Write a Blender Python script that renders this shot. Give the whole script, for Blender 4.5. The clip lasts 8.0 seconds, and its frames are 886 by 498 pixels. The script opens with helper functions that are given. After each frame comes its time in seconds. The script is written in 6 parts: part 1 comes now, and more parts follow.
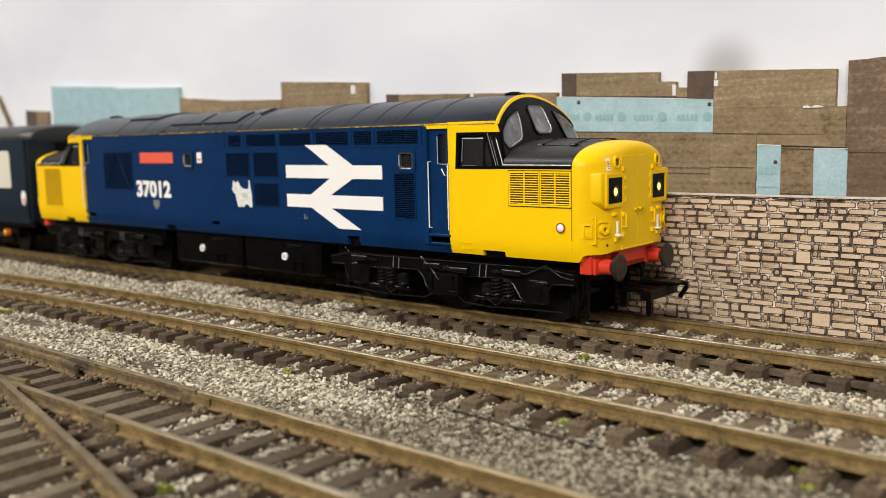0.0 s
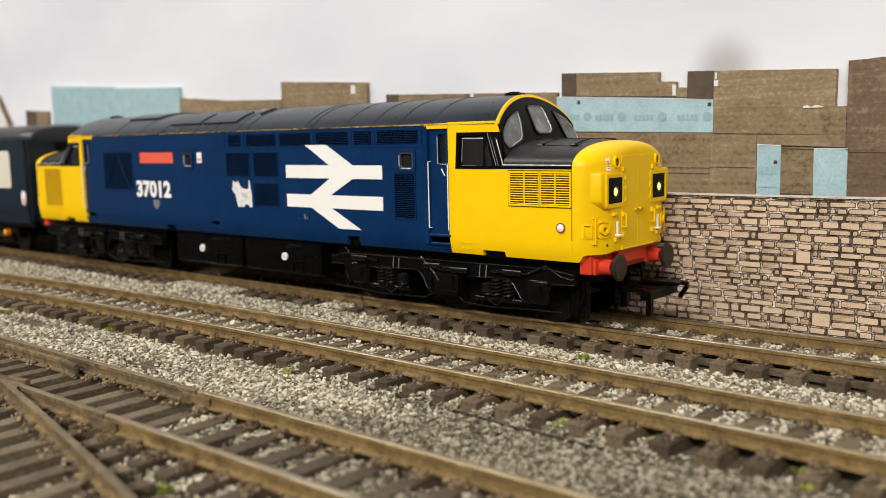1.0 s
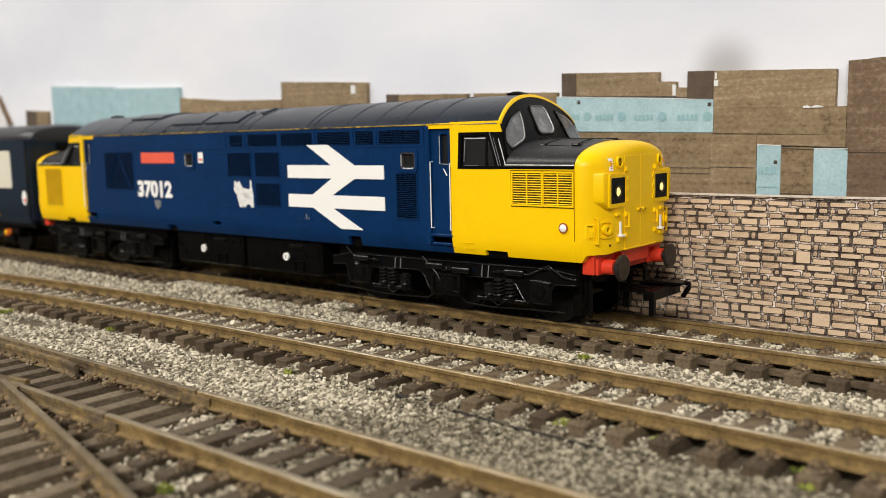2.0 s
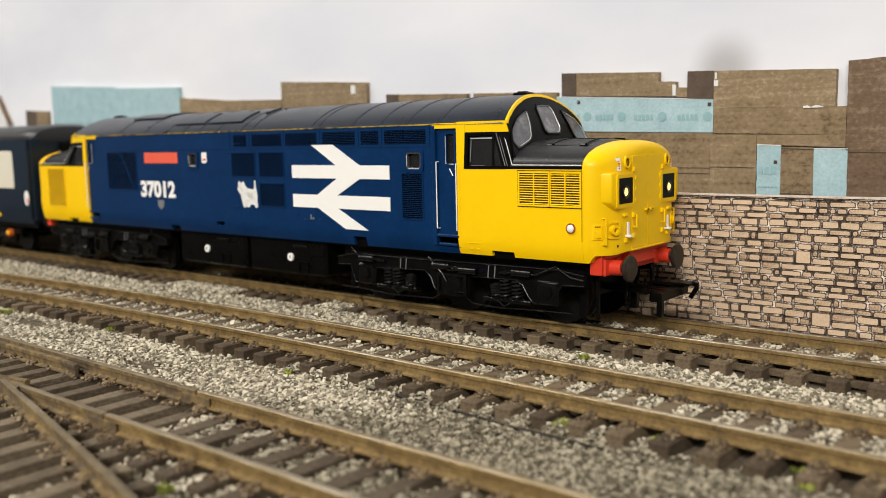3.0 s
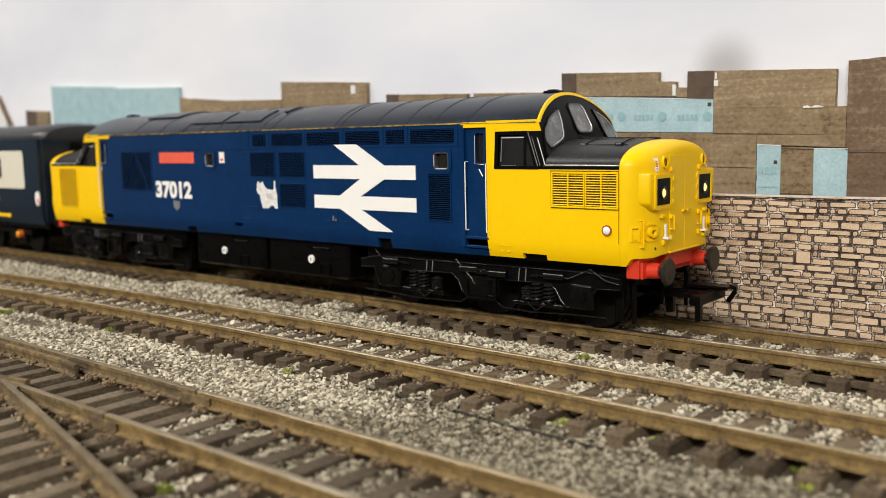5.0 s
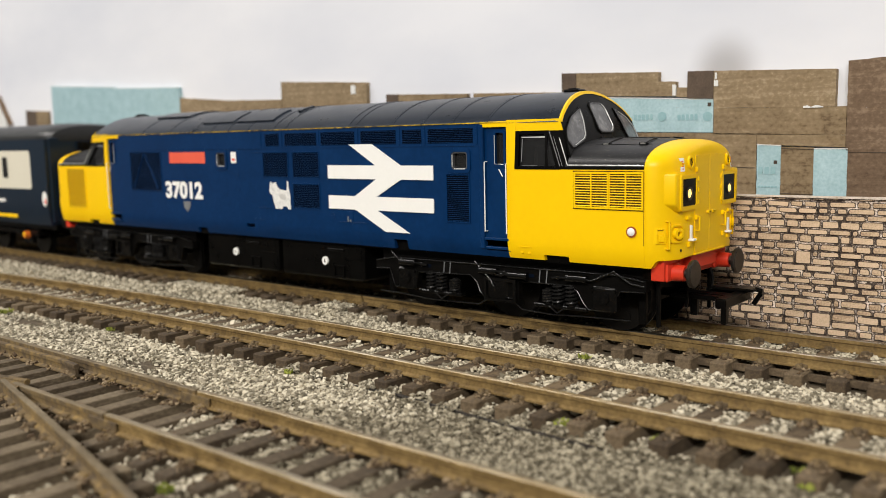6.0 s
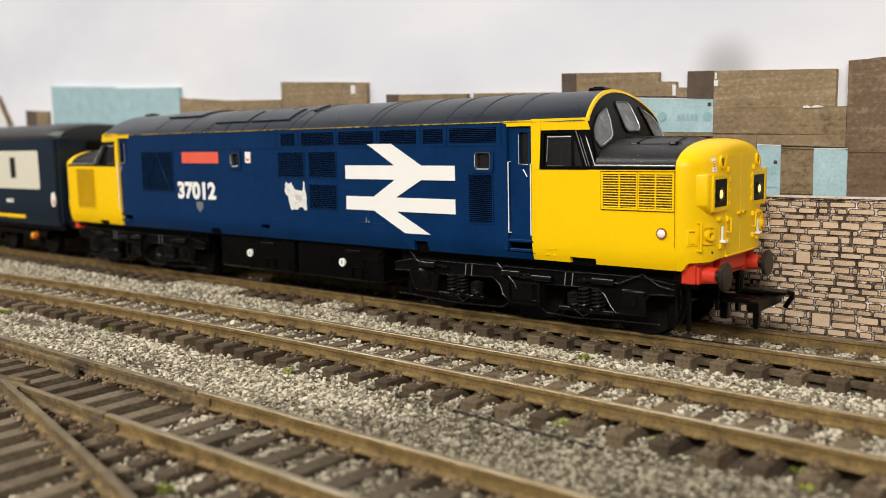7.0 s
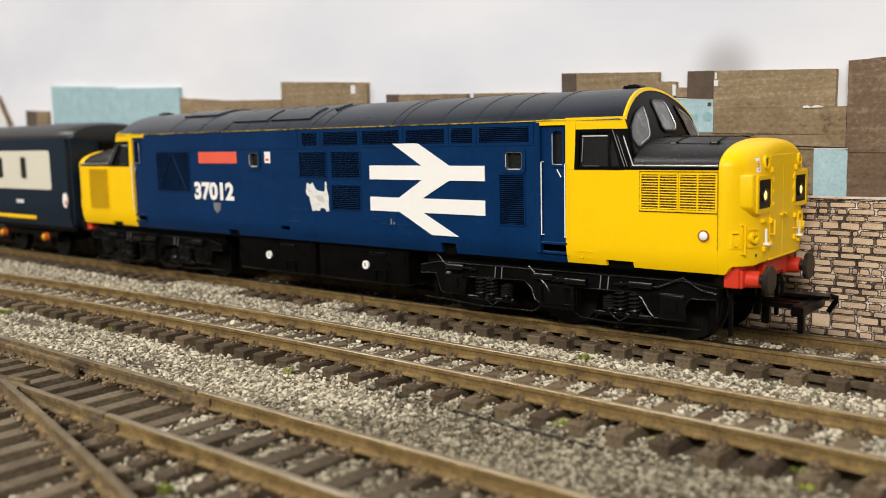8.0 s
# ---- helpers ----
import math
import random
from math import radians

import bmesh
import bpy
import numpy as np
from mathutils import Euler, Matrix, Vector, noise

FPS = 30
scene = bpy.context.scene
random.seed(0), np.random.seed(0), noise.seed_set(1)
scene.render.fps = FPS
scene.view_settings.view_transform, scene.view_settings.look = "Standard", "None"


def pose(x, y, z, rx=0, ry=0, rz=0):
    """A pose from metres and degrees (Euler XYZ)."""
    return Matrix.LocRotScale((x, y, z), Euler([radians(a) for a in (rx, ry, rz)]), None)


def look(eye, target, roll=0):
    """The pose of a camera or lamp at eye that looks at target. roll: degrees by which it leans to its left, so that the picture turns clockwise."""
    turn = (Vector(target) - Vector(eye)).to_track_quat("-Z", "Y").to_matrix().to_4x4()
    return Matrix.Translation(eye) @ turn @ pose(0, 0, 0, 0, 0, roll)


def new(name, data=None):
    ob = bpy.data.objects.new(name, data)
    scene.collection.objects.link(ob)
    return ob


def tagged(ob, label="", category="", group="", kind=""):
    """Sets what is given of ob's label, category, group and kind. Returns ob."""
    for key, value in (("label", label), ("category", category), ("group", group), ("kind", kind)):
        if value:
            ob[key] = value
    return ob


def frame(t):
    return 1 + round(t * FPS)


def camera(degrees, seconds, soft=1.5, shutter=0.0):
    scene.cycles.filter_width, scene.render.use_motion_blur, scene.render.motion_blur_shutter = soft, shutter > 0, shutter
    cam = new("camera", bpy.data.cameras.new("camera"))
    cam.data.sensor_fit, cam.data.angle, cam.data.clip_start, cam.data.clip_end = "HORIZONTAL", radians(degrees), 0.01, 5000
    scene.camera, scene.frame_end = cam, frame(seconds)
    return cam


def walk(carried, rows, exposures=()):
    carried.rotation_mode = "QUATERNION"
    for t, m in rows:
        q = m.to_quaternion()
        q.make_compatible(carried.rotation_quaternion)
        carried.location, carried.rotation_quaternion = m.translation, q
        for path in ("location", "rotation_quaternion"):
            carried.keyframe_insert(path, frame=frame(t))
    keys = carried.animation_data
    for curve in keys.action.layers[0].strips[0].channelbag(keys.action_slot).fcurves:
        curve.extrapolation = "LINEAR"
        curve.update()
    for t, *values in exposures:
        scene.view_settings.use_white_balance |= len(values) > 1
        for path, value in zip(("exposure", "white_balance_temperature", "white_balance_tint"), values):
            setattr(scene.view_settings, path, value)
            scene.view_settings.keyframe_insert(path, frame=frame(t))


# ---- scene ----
FWD = Vector((-0.6357071, 0.76173093, -0.12506989))
EYE = Vector((0.09727, -0.17663, 0.04185))
cam = camera(52.63, 8.0, soft=0.6)
VIEW = look(EYE, EYE + FWD, -1.33)
walk(cam, [(0.0, VIEW), (8.0, VIEW)])
cam.data.dof.use_dof = True
cam.data.dof.focus_distance = 0.19
cam.data.dof.aperture_fstop = 22.0

# ---- light: ceiling strip lights and the pale room round the layout ----
world = bpy.data.worlds.new("room_air")
scene.world = world
world.use_nodes = True
world.node_tree.nodes["Background"].inputs[0].default_value = (1.0, 0.965, 0.92, 1)
world.node_tree.nodes["Background"].inputs[1].default_value = 0.23


def strip_light(x, y, z, sx, sy, watts):
    d = bpy.data.lights.new("ceiling_light", "AREA")
    d.shape, d.size, d.size_y, d.energy, d.color = "RECTANGLE", sx, sy, watts, (1.0, 0.955, 0.895)
    ob = new("ceiling_light", d)
    ob.matrix_world = pose(x, y, z)
    return ob


strip_light(-0.95, -0.55, 1.25, 1.2, 0.25, 20)
strip_light(0.75, -1.7, 1.17, 1.4, 0.3, 90)
scene.view_settings.exposure = 0.0

# ---- materials ----
S = 0.001
FRONT = 35.0
BACK = 36.6


def nodes_of(name):
    m = bpy.data.materials.new(name)
    m.use_nodes = True
    return m, m.node_tree.nodes, m.node_tree.links, m.node_tree.nodes["Principled BSDF"]


def ramp_of(nt, cols):
    r = nt.new("ShaderNodeValToRGB")
    els = r.color_ramp.elements
    while len(els) < len(cols):
        els.new(0.5)
    for e, (pos, c) in zip(els, cols):
        e.position, e.color = pos, (*c, 1)
    return r


def mat(name, cols, rough=0.5, metal=0.0, size=2.0, bump=0.0, stretch=(1, 1, 1), rvar=0.1, fine=0.4, island=0.0, obj=0.0, coat=0.0, spec=0.5, bdist=0.1, dust=0.0):
    """cols: two or three colours mixed by noise whose features are size mm wide; fine: share of small grain."""
    m, nt, ln, b = nodes_of(name)
    tc = nt.new("ShaderNodeTexCoord")
    mp = nt.new("ShaderNodeMapping")
    mp.inputs["Scale"].default_value = stretch
    ln.new(tc.outputs["Object"], mp.inputs["Vector"])
    n1 = nt.new("ShaderNodeTexNoise")
    n1.inputs["Scale"].default_value = 1000.0 / size
    n1.inputs["Detail"].default_value = 6
    n1.inputs["Roughness"].default_value = 0.6
    n2 = nt.new("ShaderNodeTexNoise")
    n2.inputs["Scale"].default_value = 7000.0 / size
    n2.inputs["Detail"].default_value = 3
    ln.new(mp.outputs[0], n1.inputs["Vector"])
    ln.new(mp.outputs[0], n2.inputs["Vector"])
    mx = nt.new("ShaderNodeMix")
    mx.inputs["Factor"].default_value = fine
    ln.new(n1.outputs["Fac"], mx.inputs["A"])
    ln.new(n2.outputs["Fac"], mx.inputs["B"])
    val = mx.outputs["Result"]
    if island or obj:
        src = nt.new("ShaderNodeNewGeometry") if island else nt.new("ShaderNodeObjectInfo")
        out = src.outputs["Random Per Island"] if island else src.outputs["Random"]
        ma = nt.new("ShaderNodeMath")
        ma.operation = "MULTIPLY_ADD"
        ln.new(out, ma.inputs[0])
        ma.inputs[1].default_value = island or obj
        ma.inputs[2].default_value = -(island or obj) / 2
        ad = nt.new("ShaderNodeMath")
        ad.operation = "ADD"
        ln.new(val, ad.inputs[0])
        ln.new(ma.outputs[0], ad.inputs[1])
        val = ad.outputs[0]
    k = len(cols)
    r = ramp_of(nt, [(0.32 + 0.36 * i / (k - 1), c) for i, c in enumerate(cols)])
    ln.new(val, r.inputs[0])
    colour = r.outputs[0]
    if dust:
        n3 = nt.new("ShaderNodeTexNoise")
        n3.inputs["Scale"].default_value = 2600
        n3.inputs["Detail"].default_value = 2
        ln.new(tc.outputs["Object"], n3.inputs["Vector"])
        speck = ramp_of(nt, [(0.70 - 0.06 * dust, (0, 0, 0)), (0.76 - 0.06 * dust, (0.8, 0.8, 0.8))])
        ln.new(n3.outputs["Fac"], speck.inputs[0])
        mixed = nt.new("ShaderNodeMix")
        mixed.data_type = "RGBA"
        ln.new(speck.outputs[0], mixed.inputs["Factor"])
        ln.new(colour, mixed.inputs["A"])
        mixed.inputs["B"].default_value = (0.34, 0.31, 0.26, 1)
        colour = mixed.outputs["Result"]
    ln.new(colour, b.inputs["Base Color"])
    mr = nt.new("ShaderNodeMapRange")
    mr.inputs["To Min"].default_value = max(0.02, rough - rvar)
    mr.inputs["To Max"].default_value = min(1, rough + rvar)
    ln.new(n1.outputs["Fac"], mr.inputs["Value"])
    ln.new(mr.outputs[0], b.inputs["Roughness"])
    b.inputs["Metallic"].default_value = metal
    b.inputs["Coat Weight"].default_value = coat
    b.inputs["Specular IOR Level"].default_value = spec
    if bump:
        bp = nt.new("ShaderNodeBump")
        bp.inputs["Strength"].default_value = bump
        bp.inputs["Distance"].default_value = bdist * S
        ln.new(mx.outputs["Result"], bp.inputs["Height"])
        ln.new(bp.outputs[0], b.inputs["Normal"])
    return m


def glow(name, col, power):
    m, nt, ln, b = nodes_of(name)
    b.inputs["Base Color"].default_value = (*col, 1)
    b.inputs["Emission Color"].default_value = (*col, 1)
    b.inputs["Emission Strength"].default_value = power
    return m


M_BLUE = mat("rail_blue_paint", [(0.0006, 0.0185, 0.070), (0.0010, 0.0225, 0.084), (0.0025, 0.029, 0.101)], 0.32, size=9, bump=0.06, rvar=0.08, spec=0.18)
M_YELLOW = mat("warning_yellow_paint", [(0.885, 0.545, 0.002), (0.915, 0.575, 0.0015)], 0.34, size=8, bump=0.05, rvar=0.06, spec=0.22)
M_ROOF = mat("roof_dark_grey_paint", [(0.005, 0.008, 0.014), (0.009, 0.0135, 0.022), (0.015, 0.021, 0.034)], 0.3, size=7, bump=0.1, rvar=0.1, spec=0.3)
M_HOOD = mat("black_hood_paint", [(0.006, 0.006, 0.007), (0.010, 0.010, 0.011), (0.018, 0.018, 0.019)], 0.4, size=5, bump=0.12, rvar=0.12, spec=0.3, dust=0.25)
M_BLACK = mat("satin_black_plastic", [(0.0015, 0.0015, 0.0015), (0.0035, 0.0032, 0.0028)], 0.3, size=3, bump=0.2, rvar=0.12, spec=0.09)
M_FRAME = mat("bogie_black_plastic", [(0.0015, 0.0015, 0.0015), (0.004, 0.0037, 0.0034), (0.004, 0.0035, 0.003)], 0.32, size=2, bump=0.35, rvar=0.14, spec=0.06)
M_GLINT = mat("glossy_black_casting", [(0.0015, 0.0015, 0.0015), (0.004, 0.0037, 0.0034)], 0.2, size=1.0, bump=0.7, rvar=0.14, spec=0.3)
M_CHIP = mat("chipped_yellow_line", [(0.012, 0.010, 0.004), (0.04, 0.028, 0.005), (0.60, 0.39, 0.01), (0.84, 0.55, 0.01)], 0.5, size=6, stretch=(0.5, 1, 1), fine=0.3)
M_WHEEL = mat("oily_black_wheel", [(0.002, 0.0018, 0.0015), (0.007, 0.006, 0.005)], 0.45, metal=0.2, size=2, spec=0.2)
M_WHITE = mat("white_print", [(0.82, 0.81, 0.77), (0.86, 0.85, 0.81)], 0.45, size=6)
M_GREYPRINT = mat("grey_print", [(0.50, 0.49, 0.46), (0.60, 0.59, 0.56)], 0.5, size=3)
M_DOG = mat("sketched_pale_print", [(0.42, 0.42, 0.42), (0.74, 0.73, 0.69), (0.84, 0.83, 0.79)], 0.5, size=0.9, fine=0.6)
M_RED = mat("buffer_beam_red_paint", [(0.62, 0.035, 0.012), (0.72, 0.05, 0.018)], 0.45, size=2, bump=0.1)
M_PLATE = mat("nameplate_red_print", [(0.72, 0.10, 0.055), (0.78, 0.12, 0.065)], 0.5, size=4)
M_SILVER = mat("bright_metal", [(0.62, 0.61, 0.58), (0.75, 0.74, 0.7)], 0.3, metal=1.0, size=2)
M_STEEL = mat("blackened_steel", [(0.03, 0.026, 0.022), (0.09, 0.08, 0.07)], 0.4, metal=0.8, size=1.5, bump=0.1)
M_RUBBER = mat("window_gasket", [(0.12, 0.125, 0.13), (0.2, 0.205, 0.21)], 0.5, size=2)
M_BEAD = mat("pale_bead_and_glint", [(0.50, 0.50, 0.49), (0.68, 0.68, 0.66)], 0.3, metal=0.3, size=3)
M_SEAL = mat("dark_window_seal", [(0.035, 0.036, 0.038), (0.10, 0.10, 0.105)], 0.4, size=4)
M_RING = mat("red_brown_ring_paint", [(0.26, 0.055, 0.012), (0.36, 0.085, 0.02)], 0.5, size=2)
M_SPRING = mat("oily_spring_steel", [(0.008, 0.008, 0.008), (0.03, 0.029, 0.028)], 0.28, metal=0.6, size=2)
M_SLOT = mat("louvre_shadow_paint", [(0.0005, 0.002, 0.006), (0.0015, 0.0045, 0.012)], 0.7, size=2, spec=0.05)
M_YSLOT = mat("grille_wash", [(0.018, 0.009, 0.002), (0.07, 0.034, 0.003), (0.30, 0.17, 0.004)], 0.6, size=1.6, spec=0.2)
M_YPALE = mat("yellow_wash_and_recess_shade", [(0.30, 0.17, 0.003), (0.42, 0.25, 0.004)], 0.6, size=1.5, spec=0.2)
M_LAMP = glow("warm_headlight", (1.0, 0.69, 0.22), 1.4)
M_ORANGE = mat("axlebox_orange_paint", [(0.50, 0.09, 0.006), (0.66, 0.16, 0.01)], 0.5, size=2)
M_CREAM = mat("coach_grey_cream_paint", [(0.66, 0.62, 0.50), (0.71, 0.67, 0.55)], 0.45, size=8)
M_CBLUE = mat("coach_blue_paint", [(0.002, 0.009, 0.021), (0.003, 0.014, 0.029)], 0.36, size=8, spec=0.35)
M_CROOF = mat("coach_roof_paint", [(0.008, 0.009, 0.010), (0.016, 0.017, 0.018)], 0.42, size=8, spec=0.4)
M_INT = mat("cab_interior_plastic", [(0.012, 0.012, 0.012), (0.028, 0.027, 0.024)], 0.7, size=3)


def glass_mat(name, tint, rough=0.06, alpha=0.45):
    m, nt, ln, b = nodes_of(name)
    b.inputs["Base Color"].default_value = (*tint, 1)
    b.inputs["Roughness"].default_value = rough
    b.inputs["Specular IOR Level"].default_value = 0.55
    b.inputs["Alpha"].default_value = alpha
    return m


M_GLASS = glass_mat("cab_window_glazing", (0.02, 0.02, 0.02), 0.06, 0.5)
M_DARKGLASS = glass_mat("dark_coach_glazing", (0.012, 0.010, 0.008), 0.1, 1.0)
# mottled greys in the base colour stand in for reflections; specks are dust
M_SCREEN = mat("windscreen_glazing", [(0.07, 0.07, 0.075), (0.13, 0.13, 0.135), (0.30, 0.30, 0.305)], 0.1, size=6, rvar=0.06, fine=0.15, spec=0.7, dust=0.2)

M_RAIL = mat("rusty_rail_side", [(0.066, 0.040, 0.013), (0.165, 0.105, 0.034), (0.28, 0.190, 0.072)], 0.75, metal=0.1, size=4, bump=0.35, rvar=0.15)
M_DIRTY = mat("dirt_caked_rail", [(0.042, 0.027, 0.013), (0.088, 0.060, 0.030), (0.16, 0.107, 0.043), (0.27, 0.175, 0.055)], 0.85, size=9, bump=0.6, rvar=0.1, fine=0.45)
M_WORN = mat("dull_rail_head", [(0.09, 0.066, 0.036), (0.17, 0.13, 0.075), (0.27, 0.215, 0.135)], 0.6, metal=0.3, size=6, stretch=(0.3, 1, 1), bump=0.2)
M_HEAD = mat("worn_rail_head", [(0.16, 0.11, 0.055), (0.30, 0.24, 0.15), (0.44, 0.39, 0.30)], 0.46, metal=0.6, size=5, stretch=(0.12, 1, 1), bump=0.05)
M_SHINE = mat("polished_rail_head", [(0.16, 0.13, 0.09), (0.46, 0.41, 0.33)], 0.3, metal=0.95, size=5, stretch=(0.1, 1, 1))
M_SLEEP = mat("dusty_sleeper_plastic", [(0.030, 0.019, 0.009), (0.068, 0.0455, 0.0235), (0.145, 0.104, 0.059)], 0.85, size=2.2, bump=0.5, stretch=(1, 0.5, 1), obj=0.25)
M_SLEEP2 = mat("dusty_turnout_sleeper", [(0.045, 0.030, 0.016), (0.105, 0.077, 0.046), (0.20, 0.156, 0.10)], 0.9, size=2.6, bump=0.6, stretch=(1, 0.4, 1), obj=0.25)
M_STONE = mat("grey_ballast_stone", [(0.165, 0.143, 0.098), (0.385, 0.338, 0.248), (0.62, 0.56, 0.43)], 0.85, size=2.5, bump=0.35, island=0.68)
M_STONE2 = mat("dusted_ballast_stone", [(0.10, 0.083, 0.052), (0.195, 0.167, 0.113), (0.34, 0.30, 0.215)], 0.9, size=2.5, bump=0.35, island=0.75)
M_DUST = mat("brown_ballast_dust", [(0.045, 0.032, 0.018), (0.088, 0.066, 0.039), (0.155, 0.12, 0.076)], 0.95, size=2.5, bump=0.9, bdist=0.5)
M_GRIT = mat("rusty_grit", [(0.06, 0.035, 0.016), (0.13, 0.085, 0.043), (0.25, 0.185, 0.11)], 0.95, size=1.5, bump=0.3, island=0.7)
M_MOSS = mat("moss_flock", [(0.10, 0.13, 0.015), (0.22, 0.25, 0.03), (0.34, 0.36, 0.07)], 0.95, size=1, island=0.4)

M_BRICK = mat("pale_stone_brick", [(0.27, 0.178, 0.104), (0.54, 0.398, 0.262), (0.65, 0.486, 0.335)], 0.9, size=2.0, bump=0.3, fine=0.5, obj=0.2)
M_BRICK2 = mat("pale_stone_brick_run", [(0.27, 0.178, 0.104), (0.54, 0.398, 0.262), (0.65, 0.486, 0.335)], 0.9, size=2.0, bump=0.3, fine=0.5, island=0.2)
M_BEDGE = mat("dark_brick_arris", [(0.012, 0.007, 0.005), (0.024, 0.014, 0.010), (0.05, 0.032, 0.022), (0.30, 0.23, 0.17)], 0.9, size=1.3, fine=0.4)
M_JOINT = mat("dark_wall_joint", [(0.010, 0.006, 0.004), (0.022, 0.014, 0.010), (0.10, 0.075, 0.057), (0.74, 0.64, 0.55), (0.92, 0.83, 0.74)], 0.95, size=2.2, fine=0.3, bump=0.3)
M_CARD = mat("cut_card_edge", [(0.30, 0.23, 0.17), (0.58, 0.50, 0.42), (0.72, 0.64, 0.56)], 0.9, size=3)


def timber_mat(name, cols):
    """Sawn boards in a pack: thin level layers, broad weathering and fine grain."""
    m, nt, ln, b = nodes_of(name)
    tc = nt.new("ShaderNodeTexCoord")
    total = None
    for scale, size, detail, share in (((0.012, 0.012, 1), 0.9, 2, 0.20), ((0.7, 1, 1), 7.0, 5, 0.40), ((0.8, 1, 1), 0.8, 4, 0.40)):
        mp = nt.new("ShaderNodeMapping")
        mp.inputs["Scale"].default_value = scale
        ln.new(tc.outputs["Object"], mp.inputs["Vector"])
        n = nt.new("ShaderNodeTexNoise")
        n.inputs["Scale"].default_value = 1000.0 / size
        n.inputs["Detail"].default_value = detail
        n.inputs["Roughness"].default_value = 0.62
        ln.new(mp.outputs[0], n.inputs["Vector"])
        ma = nt.new("ShaderNodeMath")
        ma.operation = "MULTIPLY_ADD"
        ln.new(n.outputs["Fac"], ma.inputs[0])
        ma.inputs[1].default_value = share
        if total is None:
            info = nt.new("ShaderNodeObjectInfo")
            k = nt.new("ShaderNodeMath")
            k.operation = "MULTIPLY_ADD"
            ln.new(info.outputs["Random"], k.inputs[0])
            k.inputs[1].default_value, k.inputs[2].default_value = 0.09, -0.045
            total = k.outputs[0]
        ln.new(total, ma.inputs[2])
        total = ma.outputs[0]
    r = ramp_of(nt, [(0.36 + 0.28 * i / (len(cols) - 1), c) for i, c in enumerate(cols)])
    ln.new(total, r.inputs[0])
    ln.new(r.outputs[0], b.inputs["Base Color"])
    b.inputs["Roughness"].default_value = 0.9
    bp = nt.new("ShaderNodeBump")
    bp.inputs["Strength"].default_value = 0.35
    bp.inputs["Distance"].default_value = 0.1 * S
    ln.new(total, bp.inputs["Height"])
    ln.new(bp.outputs[0], b.inputs["Normal"])
    return m


M_TIMBER = timber_mat("weathered_timber_pack", [(0.105, 0.067, 0.033), (0.20, 0.142, 0.078), (0.25, 0.182, 0.105), (0.37, 0.285, 0.18)])
M_TIMBER2 = timber_mat("dark_timber_pack", [(0.06, 0.036, 0.020), (0.118, 0.075, 0.044), (0.155, 0.103, 0.063), (0.25, 0.175, 0.115)])
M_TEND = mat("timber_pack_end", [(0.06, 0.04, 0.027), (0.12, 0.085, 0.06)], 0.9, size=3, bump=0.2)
M_WRAP = mat("pale_blue_pack_wrap", [(0.27, 0.41, 0.44), (0.35, 0.50, 0.535), (0.45, 0.60, 0.63)], 0.7, size=5, bump=0.25, fine=0.45, obj=0.15, dust=0.2)
M_INK = mat("teal_wrap_ink", [(0.21, 0.37, 0.395), (0.29, 0.455, 0.485)], 0.8, size=1.5)
M_TORN = mat("torn_white_paper", [(0.62, 0.62, 0.60), (0.75, 0.75, 0.73)], 0.9, size=2)
M_SEAM = mat("dark_pack_seam", [(0.035, 0.024, 0.016), (0.08, 0.058, 0.04)], 0.9, size=2)


def sky_print():
    m, nt, ln, b = nodes_of("cloudy_sky_print")
    tc = nt.new("ShaderNodeTexCoord")
    mp = nt.new("ShaderNodeMapping")
    mp.inputs["Scale"].default_value = (1, 1, 2.2)
    n = nt.new("ShaderNodeTexNoise")
    n.inputs["Scale"].default_value = 9
    n.inputs["Detail"].default_value = 5
    ln.new(tc.outputs["Object"], mp.inputs[0])
    ln.new(mp.outputs[0], n.inputs["Vector"])
    r = ramp_of(nt, [(0.3, (0.63, 0.65, 0.71)), (0.55, (0.74, 0.75, 0.79)), (0.75, (0.795, 0.80, 0.825))])
    ln.new(n.outputs["Fac"], r.inputs[0])
    # a soft dark smudge on the print
    off = nt.new("ShaderNodeVectorMath")
    off.operation = "SUBTRACT"
    off.inputs[1].default_value = (0.0094, 0.0366, 0.0556)
    ln.new(tc.outputs["Object"], off.inputs[0])
    sc = nt.new("ShaderNodeVectorMath")
    sc.operation = "MULTIPLY"
    sc.inputs[1].default_value = (1 / 0.0110, 0, 1 / 0.0118)
    ln.new(off.outputs[0], sc.inputs[0])
    le = nt.new("ShaderNodeVectorMath")
    le.operation = "LENGTH"
    ln.new(sc.outputs[0], le.inputs[0])
    mr = nt.new("ShaderNodeMapRange")
    mr.interpolation_type = "SMOOTHSTEP"
    mr.inputs["From Min"].default_value = 1.0
    mr.inputs["From Max"].default_value = 0.15
    mr.inputs["To Max"].default_value = 0.52
    ln.new(le.outputs["Value"], mr.inputs["Value"])
    mx = nt.new("ShaderNodeMix")
    mx.data_type = "RGBA"
    ln.new(mr.outputs[0], mx.inputs["Factor"])
    ln.new(r.outputs[0], mx.inputs["A"])
    mx.inputs["B"].default_value = (0.16, 0.14, 0.125, 1)
    ln.new(mx.outputs["Result"], b.inputs["Base Color"])
    b.inputs["Roughness"].default_value = 0.8
    return m


M_SKY = sky_print()

from mathutils.bvhtree import BVHTree

# ---- mesh helpers; all lengths in millimetres ----


